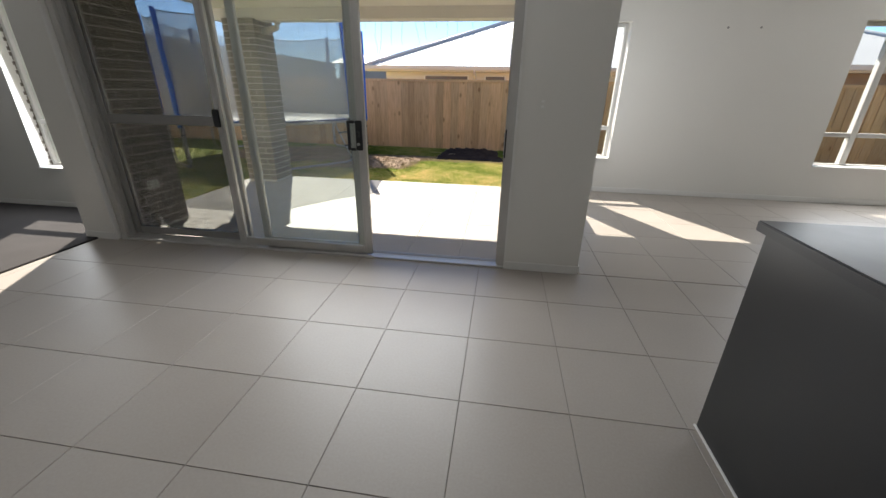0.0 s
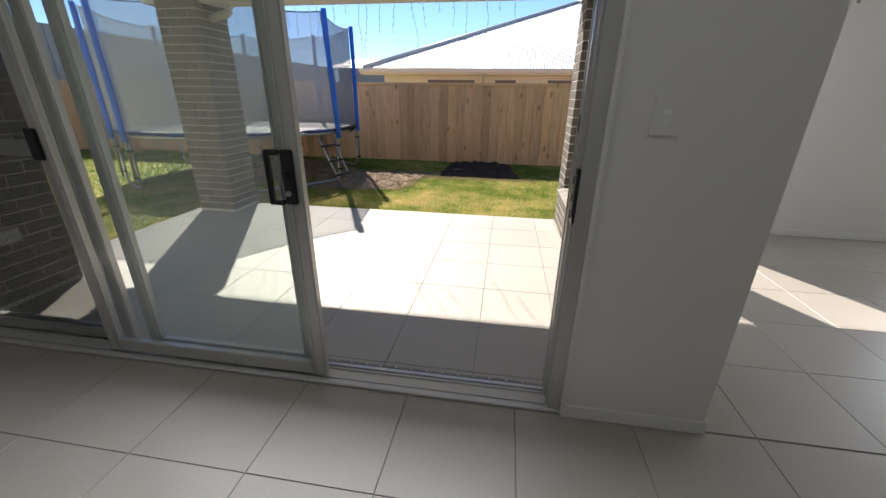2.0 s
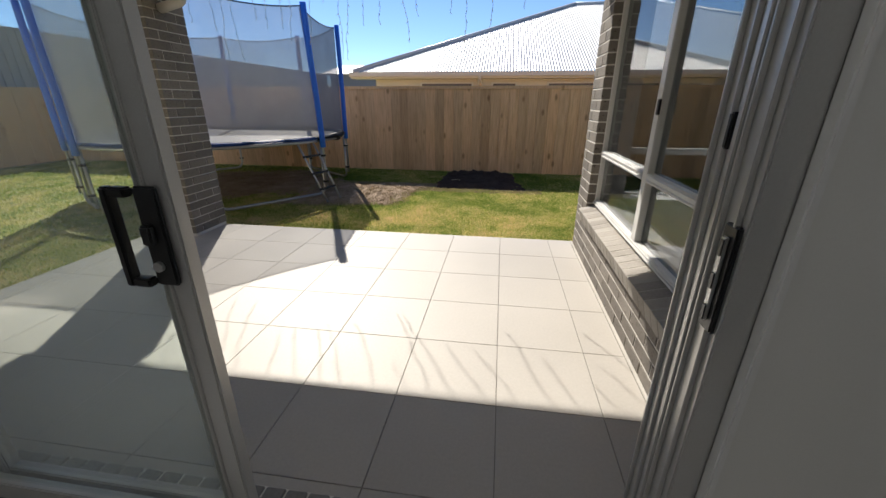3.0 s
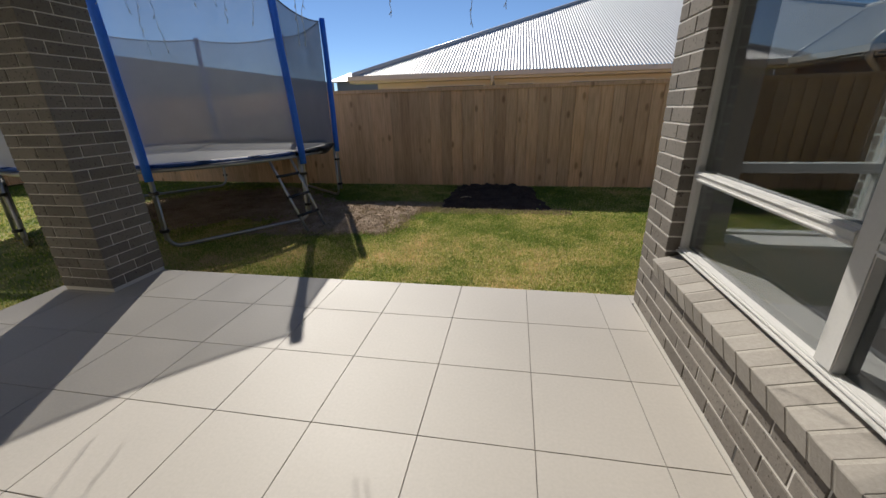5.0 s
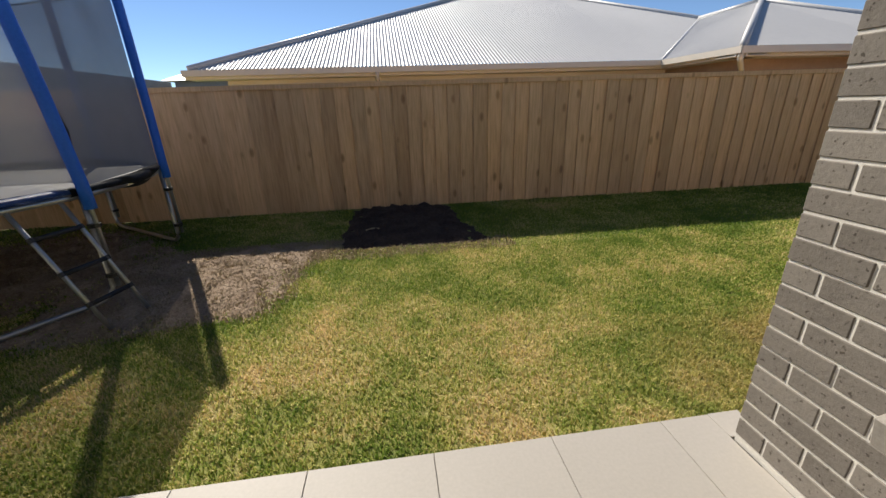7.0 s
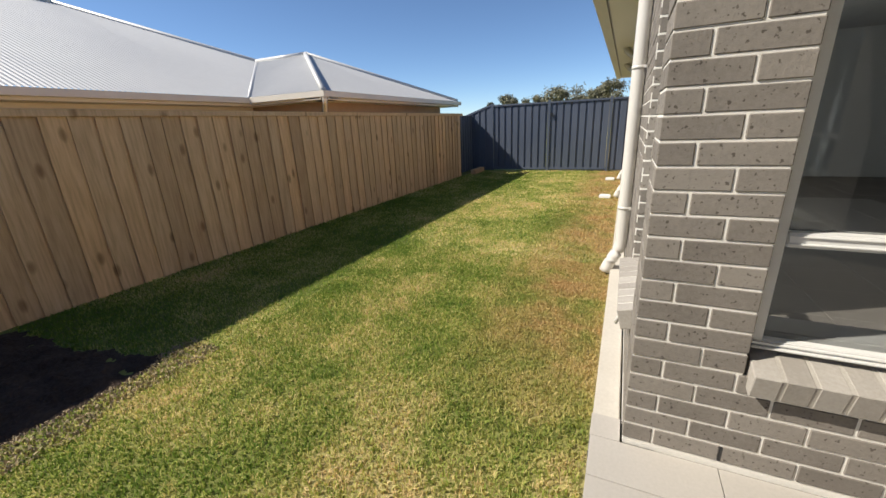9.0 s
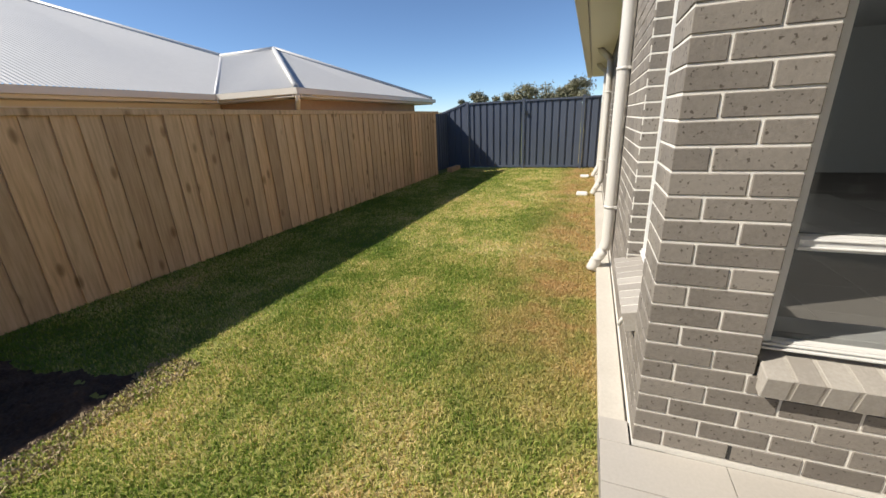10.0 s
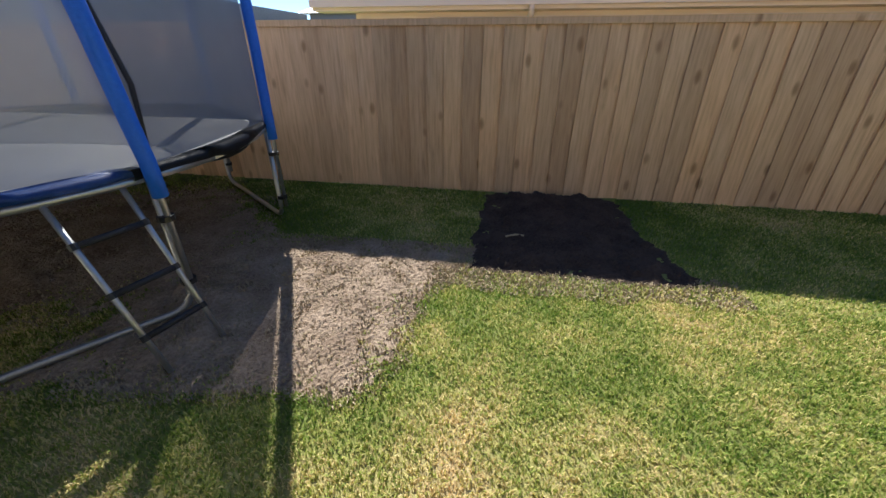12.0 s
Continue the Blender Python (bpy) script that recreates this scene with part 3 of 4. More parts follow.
ZB = -0.077                     # bed of the first course


def chunk(bm, lx, ly, lz, chamfer=0.003, jitter=0.0):
    """One brick about its middle, with chamfered arrises."""
    c = chamfer
    box(-lx / 2, lx / 2, -ly / 2, ly / 2, -lz / 2, lz / 2, bm)
    bmesh.ops.bevel(bm, geom=bm.edges[:], offset=c, segments=1, affect="EDGES")
    return bm


def shared(name, lx, ly, lz, material, chamfer=0.003):
    bm = chunk(bmesh.new(), lx, ly, lz, chamfer)
    me = bpy.data.meshes.new(name)
    bm.to_mesh(me)
    bm.free()
    me.materials.append(material)
    return me


BRICK = {}


def brick_mesh(length):
    key = round(length, 3)
    if key not in BRICK:
        BRICK[key] = shared("brick", length, BD, BH, M_BRICK)
    return BRICK[key]


rng = random.Random(7)


def lay(parent, origin, along, out, length, z0, courses, openings=(), start=True, end=True, limit=None, phase=0):
    """Stretcher courses on one face. along, out: unit axes of the face. start and end say whether a corner brick of this face
    reaches the corner on even courses (None: plain end). openings: (a0, a1, c0, c1) in metres along and whole courses."""
    ang = math.degrees(math.atan2(along[1], along[0]))
    count, spare = 0, []
    for c in range(courses):
        even = (c + phase) % 2 == 0
        a0 = 0.0 if start is None or even == start else BD + 0.01
        a1 = length if end is None or even == end else length - BD - 0.01
        spans = [(a0, a1)]
        for o0, o1, c0, c1 in openings:
            if c0 <= c < c1:
                spans = [q for s0, s1 in spans for q in ((s0, min(s1, o0)), (max(s0, o1), s1)) if q[1] - q[0] > 0.03]
        joints = [a0] if start is not None else [0.0 if even else -PI / 2]
        while joints[-1] < length:
            joints.append(joints[-1] + PI)
        for s0, s1 in spans:
            for j in joints:
                b0, b1 = max(j, s0), min(j + BL, s1)
                if b1 - b0 < 0.03:
                    continue
                if 0 < s1 - b1 < 0.041:
                    b1 = s1
                if 0 < b0 - s0 < 0.041:
                    b0 = s0
                m = (b0 + b1) / 2
                dy = BD / 2 + rng.uniform(-0.0015, 0.0015)
                x = origin[0] + along[0] * m - out[0] * dy
                y = origin[1] + along[1] * m - out[1] * dy
                z = z0 + c * CO + CO / 2 + 0.004
                if limit is not None and b0 > limit:
                    spare.append((x, y, z, b1 - b0, ang))
                    continue
                ob = new("brick", brick_mesh(b1 - b0))
                ob.matrix_world = pose(x, y, z, rng.uniform(-0.3, 0.3), rng.uniform(-0.3, 0.3), ang)
                ob.parent = parent
                count += 1
    return count, spare


def joined_bricks(name, rows, parent, label):
    """The far bricks of a wall as one mesh."""
    vs, fs = [], []
    for x, y, z, l, ang in rows:
        ca, sa = math.cos(radians(ang)), math.sin(radians(ang))
        n = len(vs)
        for dz in (-BH / 2, BH / 2):
            for da, db in ((-l / 2, -BD / 2), (l / 2, -BD / 2), (l / 2, BD / 2), (-l / 2, BD / 2)):
                vs.append((x + ca * da - sa * db, y + sa * da + ca * db, z + dz))
        fs += [(n, n + 3, n + 2, n + 1), (n + 4, n + 5, n + 6, n + 7), (n, n + 1, n + 5, n + 4), (n + 1, n + 2, n + 6, n + 5), (n + 2, n + 3, n + 7, n + 6), (n + 3, n, n + 4, n + 7)]
    me = bpy.data.meshes.new(name)
    me.from_pydata(vs, [], fs)
    me.materials.append(M_BRICK)
    ob = new(name, me)
    ob.parent = parent
    return tagged(ob, label, kind="stuff")


CW = 30                          # courses to the soffit
XW, YN = 0.50, 6.03              # outer faces of the living room
# west face towards the patio
bw = structure(holder("wall_brick_west"), "grey-brown brick wall with pale mortar facing the patio", "brick wall")
MR = 0.004
for b in ((XW + MR, 0.61, 3.19, YN - MR, -0.16, 0.33), (XW + MR, 0.61, 5.669, YN - MR, 0.33, 2.44), (XW + MR, 0.61, 3.19, 3.47, 0.33, 2.44), (XW + MR, 0.61, 3.47, 5.66, 2.08, 2.44)):
    part("mortar", box(*b), M_MORTAR, bw)
lay(bw, (XW, YN), (0, -1), (-1, 0), YN - 3.2, ZB, 28, [(0.365, 2.56, 5, 26)], start=False, end=None)
for a in (5.682, 4.748, 3.814):
    part("weep_hole", box(XW - 0.001, XW + 0.01, a - 0.005, a + 0.005, ZB + 0.010, ZB + CO - 0.004), M_BLACK, bw)
# north face along the side yard
bn = structure(holder("wall_brick_north"), "long grey-brown brick side wall with pale mortar", "brick wall")
for b in ((0.61, 0.80, 5.85, YN - MR, -0.2, 2.44), (1.55, 4.02, 5.85, YN - MR, -0.2, 2.44), (5.8, 12.3, 5.85, YN - MR, -0.2, 2.44), (0.80, 1.55, 5.85, YN - MR, -0.2, 0.34),
          (0.80, 1.55, 5.85, YN - MR, 2.08, 2.44), (4.02, 5.8, 5.85, YN - MR, -0.2, 0.34), (4.02, 5.8, 5.85, YN - MR, 2.08, 2.44)):
    part("mortar", box(*b), M_MORTAR, bn)
n, far = lay(bn, (XW, YN), (1, 0), (0, 1), 11.8, ZB, CW, [(0.30, 1.05, 5, 26), (3.52, 5.30, 5, 26)], start=True, end=None, limit=2.6)
joined_bricks("brickwork", far, bn, "far courses of grey-brown brick")
# reveal bricks of the north window, seen end on
for c in range(5, 26):
    ob = new("brick", brick_mesh(0.11))
    ob.matrix_world = pose(1.546 + 0.055, 5.966, ZB + c * CO + CO / 2 + 0.004, 0, 0, 90)
    ob.parent = bn
# house corner west of the patio
bl = structure(holder("wall_brick_corner"), "shaded grey-brown brick house corner beside the patio", "brick wall")
XC, YC = -3.33, 3.87
for b in ((-3.44, XC - MR, 3.14, YC - MR, -0.2, 2.30), (-9.0, -4.80, 3.79, YC - MR, -0.2, 2.5), (-4.0, -3.44, 3.79, YC - MR, -0.2, 2.5), (-4.80, -4.0, 3.79, YC - MR, -0.2, 0.4), (-4.80, -4.0, 3.79, YC - MR, 2.07, 2.5)):
    part("mortar", box(*b), M_MORTAR, bl)
lay(bl, (XC, YC), (0, -1), (1, 0), YC - 3.14, ZB, 28, start=False, end=None)
lay(bl, (XC, YC), (-1, 0), (0, 1), 1.98, ZB, 28, [(0.67, 1.47, 6, 26)], start=True, end=None)

# pillar
PX0, PX1, PY0, PY1 = -3.80, -3.33, 5.70, 6.17
pillar = tagged(holder("pillar", (0, 0, 0)), "square grey-brown brick pillar holding the patio roof", "pillar")
part("core", box(PX0 + 0.007, PX1 - 0.007, PY0 + 0.007, PY1 - 0.007, ZP - 0.1, 2.12), M_MORTAR, pillar)
for o, al, ou, st in (((PX0, PY0), (1, 0), (0, -1), True), ((PX1, PY0), (0, 1), (1, 0), False), ((PX1, PY1), (-1, 0), (0, 1), True), ((PX0, PY1), (0, -1), (-1, 0), False)):
    lay(pillar, o, al, ou, 0.47, ZB, 27, start=st, end=st)

# sloping brick sill below the patio window
sill = tagged(holder("brick_sill"), "sloping grey brick-on-edge sill below the patio window", "window sill")
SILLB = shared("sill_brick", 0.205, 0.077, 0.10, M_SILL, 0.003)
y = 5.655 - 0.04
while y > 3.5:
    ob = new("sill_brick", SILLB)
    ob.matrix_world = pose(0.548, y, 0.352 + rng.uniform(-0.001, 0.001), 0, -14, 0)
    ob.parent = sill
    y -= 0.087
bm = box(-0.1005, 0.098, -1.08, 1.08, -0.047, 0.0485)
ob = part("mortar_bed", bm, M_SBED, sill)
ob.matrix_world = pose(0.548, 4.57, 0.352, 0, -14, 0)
# north window sill
sill2 = tagged(holder("brick_sill"), "sloping grey brick-on-edge sill below the side window", "window sill")
x = 0.84
while x < 1.54:
    ob = new("sill_brick", SILLB)
    ob.matrix_world = pose(x, 5.985, 0.352, 0, -14, -90)
    ob.parent = sill2
    x += 0.087
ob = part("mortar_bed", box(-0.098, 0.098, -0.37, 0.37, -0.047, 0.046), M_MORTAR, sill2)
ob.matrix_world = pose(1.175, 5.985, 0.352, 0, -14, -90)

# row of step bricks outside the door track
step = tagged(holder("door_step"), "row of small dark step bricks under the door track", "door step")
part("mortar_bed", box(-3.32, 0.49, 3.136, 3.212, -0.13, -0.067), M_MORTAR, step)
STEPB = shared("step_brick", 0.0735, 0.075, 0.05, M_PAVER, 0.005)
x = -3.253
while x < 0.46:
    ob = new("step_brick", STEPB)
    ob.matrix_world = pose(x, 3.172, -0.084, rng.uniform(-2, 2), rng.uniform(-1, 1), rng.uniform(-2, 2))
    ob.parent = step
    x += 0.0815

# concrete strip at the foot of the side wall
structure(obj("concrete_strip", box(0.645, 10.6, 6.035, 6.155, -0.3, -0.125), M_CONC, 0.006), "narrow pale concrete strip along the side wall", "concrete edge")


# ---- downpipes, tap, outlet ----
def downpipe(x, y, top, label, foot=0.14):
    r = tagged(holder("downpipe"), label, "downpipe")
    p = bend([(x, y + 0.24, top), (x, y + 0.24, top - 0.06), (x, y + 0.055, top - 0.22), (x, y + 0.055, 0.09), (x, y + foot, -0.07), (x, y + foot + 0.03, -0.16)], 0.065)
    part("pipe", tube(p, 0.052, 16), M_PIPE, r, smooth=True)
    for z in (0.45, 1.6):
        part("bracket", tube([(x, y + 0.055, z), (x, y + 0.055, z + 0.025)], 0.057, 16), M_PIPE, r, smooth=True)
        part("bracket_foot", box(x - 0.06, x + 0.06, y, y + 0.02, z, z + 0.025), M_PIPE, r, bevel=0.003)
    return r


for xx in (2.75, 6.7, 9.0):
    downpipe(xx, YN, 2.36, "pale painted round downpipe on the brick side wall")
    if xx > 3:
        tagged(obj("splash_block", box(xx - 0.08, xx + 0.08, YN + 0.26, YN + 0.46, ZL - 0.01, ZL + 0.05), M_PLASTIC, 0.012), "pale block below a downpipe on the lawn", "splash block")
elbow = tagged(holder("rain_pipe"), "short pale elbow pipe from the gutter to the pillar", "pipe")
part("pipe", tube(bend([(-3.08, 5.88, 2.12), (-3.08, 5.88, 2.04), (-3.32, 5.88, 1.99)], 0.06), 0.04, 14), M_PIPE, elbow, smooth=True)

tap = tagged(holder("garden_tap"), "pale garden tap on the brick side wall", "tap")
part("spout", tube(bend([(0.86, YN - 0.01, 0.33), (0.86, YN + 0.05, 0.33), (0.86, YN + 0.065, 0.28)], 0.02), 0.009, 10), M_PIPE, tap, smooth=True)
part("wheel", tube([(0.86, YN + 0.036, 0.352), (0.86, YN + 0.036, 0.364)], 0.019, 14), M_PIPE, tap)
part("flange", tube([(0.86, YN - 0.005, 0.33), (0.86, YN + 0.010, 0.33)], 0.022, 14), M_PIPE, tap)


def plate(name, m, w, h, label, buttons, category, face):
    root = tagged(holder(name), label, category)
    for nm, b, mt, bev in [("plate", (-w / 2, w / 2, -0.010, 0.0, -h / 2, h / 2), face, 0.003)] + buttons:
        part(nm, box(*b), mt, root, bevel=bev)
    root.matrix_world = m
    return root


plate("light_switch", pose(0.355, 2.9495, 1.215), 0.076, 0.116, "white double rocker switch on the return wall",
      [("rocker", (-0.01, 0.01, -0.013, -0.008, 0.004, 0.018), M_PLASTIC, 0.002), ("rocker", (-0.01, 0.01, -0.013, -0.008, -0.028, -0.014), M_PLASTIC, 0.002)], "light switch", M_WHITE)
plate("power_outlet", pose(-3.3285, 3.52, 0.36, 0, 0, 90), 0.14, 0.09, "weatherproof white power outlet on shaded brickwork",
      [("socket", (-0.055, -0.012, -0.02, -0.008, -0.03, 0.03), M_PLASTIC, 0.004), ("socket", (0.012, 0.055, -0.02, -0.008, -0.03, 0.03), M_PLASTIC, 0.004)], "power outlet", M_PLASTIC)
for xx in (2.61, 2.96):
    bk = tagged(obj("wall_plug", tube([(xx, 5.722, 2.0), (xx, 5.712, 2.0)], 0.012, 10), M_ALUD), "small grey screw plug in the white wall", "wall plug")

# ---- kitchen island ----
isl = tagged(holder("kitchen_island"), "matt black kitchen island with a dark stone top", "kitchen island")
part("side_panel", box(1.0, 1.03, -1.2, 1.545, 0.0, 0.865), M_BENCH, isl, bevel=0.002)
part("end_panel", box(1.03, 2.0, 1.52, 1.545, 0.0, 0.865), M_BENCH, isl, bevel=0.002)
part("carcass", box(1.03, 2.0, -1.2, 1.52, 0.05, 0.865), M_BENCH, isl)
part("plinth_strip", box(0.992, 0.9995, -1.2, 1.55, 0.0, 0.006), M_TRIM, isl)
tagged(obj("worktop", box(0.975, 2.03, -1.23, 1.565, 0.866, 0.902), M_STONE, 0.004), "dark polished stone worktop on the kitchen island", "worktop")


# ---- paling fence ----
FA = -1.35                       # the fence's turn in plan


def fence_pose(x, y=0.0, z=0.0):
    return pose(0, 10.56, 0, 0, 0, FA) @ pose(x, y, z)


fence = tagged(holder("paling_fence"), "tall lapped pine paling fence in weathered brown", "fence")
fr = random.Random(3)
PAL = []
for k in range(6):
    bm = bmesh.new()
    w, t = 0.236, 0.0185
    hh = 1.655 + fr.uniform(-0.004, 0.004)
    # one board: its lapping edge is rebated at the back
    section = [(-w / 2, 0.0), (w / 2, 0.0), (w / 2, t), (-w / 2 + 0.012, t), (-w / 2 + 0.012, t - 0.008), (-w / 2, t - 0.008)]
    rings = []
    for q in range(4):
        z = hh * q / 3
        dx, dy = 0.003 * math.sin(z * 4 + k), 0.0025 * math.sin(z * 3 + 2 * k)
        rings.append([bm.verts.new((px + dx, py + dy, z)) for px, py in section])
    for r0, r1 in zip(rings, rings[1:]):
        for q in range(6):
            bm.faces.new((r0[q], r0[(q + 1) % 6], r1[(q + 1) % 6], r1[q]))
    bm.faces.new(rings[0][::-1])
    bm.faces.new(rings[-1])
    bmesh.ops.recalc_face_normals(bm, faces=bm.faces[:])
    me = bpy.data.meshes.new("paling")
    bm.to_mesh(me)
    bm.free()
    me.materials.append(M_PALING)
    PAL.append(me)
x, i = -11.2, 0
while x < 9.36:
    ob = new("paling", PAL[fr.randrange(6)])
    ob.matrix_world = fence_pose(x, fr.uniform(-0.002, 0.002), ZL - 0.014 + fr.uniform(-0.010, 0.010)) @ pose(0, 0, 0, fr.uniform(-0.15, 0.15), fr.uniform(-0.3, 0.3), 5.6 + fr.uniform(-0.7, 0.7))
    ob.parent = fence
    x += 0.188 + fr.uniform(-0.012, 0.012)
    i += 1
cap = part("capping", box(-11.25, 9.46, -0.03, 0.05, 1.452, 1.512), M_PALING, fence, bevel=0.004)
cap.matrix_world = fence_pose(0)
for z in (0.05, 0.65, 1.3):
    r = part("rail", box(-11.2, 9.40, 0.045, 0.09, z, z + 0.07), M_PALING, fence)
    r.matrix_world = fence_pose(0)

# west boundary: palings with a grey steel fence above
wf = tagged(holder("boundary_fence"), "brown paling boundary fence at the far side of the lawn", "fence")
y, i = 2.0, 0
while y < 10.8:
    ob = new("paling", PAL[fr.randrange(6)])
    ob.matrix_world = pose(-11.0 + (0.016 if i % 2 else 0.0), y, ZL + 0.02, 0, fr.uniform(-0.3, 0.3), 90)
    ob.parent = wf
    y += 0.188
    i += 1


def ribbed(length, height, pitch, depth, duty=0.72):
    """A ribbed steel sheet standing in x-z, ribs upright, back towards +y."""
    prof, x = [], 0.0
    while x < length:
        prof += [(x, 0.0), (x + pitch * duty, 0.0), (x + pitch * (duty + 0.06), depth), (x + pitch * 0.94, depth)]
        x += pitch
    prof = [p for p in prof if p[0] <= length]
    return prism(prof + [(px, py + 0.004) for px, py in reversed(prof)], 0.0, height, "z")


gs = tagged(holder("steel_fence"), "tall grey ribbed steel fence on the higher lot beyond", "fence")
p = part("sheet", ribbed(26.0, 1.45, 0.19, 0.02), M_GREYST, gs)
p.matrix_world = pose(-11.6, 2.0, 1.35, 0, 0, 90)
part("bank", box(-11.62, -11.2, 2.0, 28.0, ZL - 0.1, 1.36), M_CONC, gs)

# dark steel fence and gate at the end of the side yard
gate = tagged(holder("steel_gate_fence"), "slate blue ribbed steel fence with a gate between posts", "fence")
XG = 10.75


def sheet(y0, y1, z1, name):
    o = part(name, ribbed(y1 - y0, z1 - ZL - 0.04, 0.20, 0.028, 0.68), M_COLOR, gate)
    o.matrix_world = pose(XG, y1, ZL + 0.03, 0, 0, -90)
    return o


sheet(6.0, 6.52, 1.70, "panel")
sheet(6.60, 8.14, 1.70, "gate_leaf")
sheet(8.22, 9.82, 1.70, "gate_leaf")
for yy in (6.56, 8.18, 9.86):
    part("post", box(XG - 0.035, XG + 0.035, yy - 0.035, yy + 0.035, ZL - 0.02, 1.77), M_COLOR, gate, bevel=0.004)
for y0, y1 in ((6.6, 8.14), (8.22, 9.82)):
    part("top_rail", box(XG - 0.03, XG + 0.02, y0, y1, 1.68, 1.73), M_COLOR, gate, bevel=0.004)
    part("bottom_rail", box(XG - 0.03, XG + 0.02, y0, y1, ZL + 0.03, ZL + 0.09), M_COLOR, gate, bevel=0.004)
part("top_rail", box(XG - 0.03, XG + 0.02, 6.0, 6.52, 1.68, 1.73), M_COLOR, gate, bevel=0.004)
o = part("return_panel", ribbed(1.4, 1.62, 0.20, 0.028, 0.68), M_COLOR, gate)
o.matrix_world = pose(9.42, 10.52, ZL + 0.02)
# raked panel that steps down to the palings
yy = 9.90
while yy < 10.85:
    z1 = 1.70 - (yy - 9.9) * 0.33
    part("rib", prism([(yy, ZL), (yy + 0.13, ZL), (yy + 0.13, z1 - 0.043), (yy, z1)], XG - 0.012, XG + 0.022), M_COLOR, gate)
    part("rib", prism([(yy + 0.13, ZL), (yy + 0.19, ZL), (yy + 0.19, z1 - 0.063), (yy + 0.13, z1 - 0.043)], XG + 0.012, XG + 0.022), M_COLOR, gate)
    yy += 0.19
part("raked_rail", prism([(9.9, 1.70), (10.85, 1.385), (10.85, 1.44), (9.9, 1.755)], XG - 0.03, XG + 0.02), M_COLOR, gate)
part("latch", box(XG - 0.06, XG - 0.03, 8.06, 8.13, 1.32, 1.42), M_BLACK, gate, "black gate latch", 0.004)
tagged(obj("timber_sleeper", box(9.7, 10.5, 10.05, 10.2, ZL - 0.01, ZL + 0.12), M_PALING, 0.006), "short brown timber sleeper lying below the steel fence", "sleeper")

# ---- neighbour's house ----
PITCH = 0.415
nb = tagged(holder("neighbour_house"), "low brick house with a pale corrugated steel hip roof", "house")


def corrugated(u0, u1, v0, v1, place, name):
    """A roof face: u along the eave, v up the slope in plan; v0, v1 give where each sheet line begins and ends."""
    step, wave, amp = 0.076 / 6, 0.076, 0.011
    vs, fs, prev = [], [], None
    k = 0
    n = int((u1 - u0) / step)
    for k in range(n + 1):
        u = u0 + k * step
        a, b = v0(u), v1(u)
        if b - a < 0.01:
            prev = None
            continue
        h = amp * math.sin(2 * math.pi * u / wave)
        i = len(vs)
        for v in (a, b):
            x, y = place(u, v)
            vs.append((x, y, 1.97 + PITCH * v + h))
        if prev is not None:
            fs.append((prev, i, i + 1, prev + 1))
        prev = i
    me = bpy.data.meshes.new(name)
    me.from_pydata(vs, [], fs)
    me.update()
    for f in me.polygons:
        f.use_smooth = True
    me.materials.append(M_ROOF)
    ob = new(name, me)
    ob.parent = nb
    return ob


ML, MR_, MY, RS = -4.4, 12.0, 13.5, 6.7        # main eave ends, eave line, run to the ridge
WL, WR, WY = 5.25, 11.95, 11.49                # wing
RW = (WR - WL) / 2
corrugated(ML, MR_, lambda u: 0.0, lambda u: min(u - ML, MR_ - u, RS), lambda u, v: (u, MY + v), "roof_front")
corrugated(MY, MY + 12, lambda u: 0.0, lambda u: min(u - MY, MY + 12 - u, RS), lambda u, v: (ML + v, u), "roof_side")
corrugated(WY, MY + RW, lambda u: max(0.0, u - MY), lambda u: min(u - WY, RW), lambda u, v: (WL + v, u), "roof_wing_side")
corrugated(WL, WR, lambda u: 0.0, lambda u: min(u - WL, WR - u), lambda u, v: (u, WY + v), "roof_wing_front")
corrugated(WY, MY + RW, lambda u: 0.0, lambda u: min(u - WY, RW), lambda u, v: (WR - v, u), "roof_wing_back")


def capping(a, b, name="ridge_cap", r=0.06, mt=None):
    part(name, tube([a, b], r, 8), mt or M_ROOF, nb, smooth=True)


ZR = 1.97 + PITCH * RS
capping((ML, MY, 1.99), (ML + RS, MY + RS, ZR + 0.02))
capping((MR_, MY, 1.99), (MR_ - RS, MY + RS, ZR + 0.02))
capping((ML + RS, MY + RS, ZR + 0.02), (MR_ - RS, MY + RS, ZR + 0.02))
zw = 1.97 + PITCH * RW
capping((WL, WY, 1.99), (WL + RW, WY + RW, zw + 0.02))
capping((WR, WY, 1.99), (WL + RW, WY + RW, zw + 0.02))
capping((WL + RW, WY + RW, zw + 0.02), (WL + RW, MY + RW, zw + 0.02))
capping((WL, MY, 1.955), (WL + RW, MY + RW, zw - 0.02), "valley", 0.05, M_FLASH)


def eave(x0, y0, x1, y1, nx, ny):
    """Gutter, fascia and soffit along one eave; nx, ny points outward."""
    al = Vector((x1 - x0, y1 - y0, 0))
    L = al.length
    ang = math.degrees(math.atan2(al.y, al.x))
    for nm, b, mt in (("gutter", (0, L, -0.11, 0.0, 1.85, 1.96), M_CREAM), ("fascia", (0, L, 0.0, 0.03, 1.80, 1.965), M_CREAM), ("soffit", (0, L, 0.03, 0.45, 1.805, 1.82), M_CREAM)):
        o = part(nm, box(*b), mt, nb, bevel=0.004)
        o.matrix_world = pose(x0, y0, 0, 0, 0, ang)


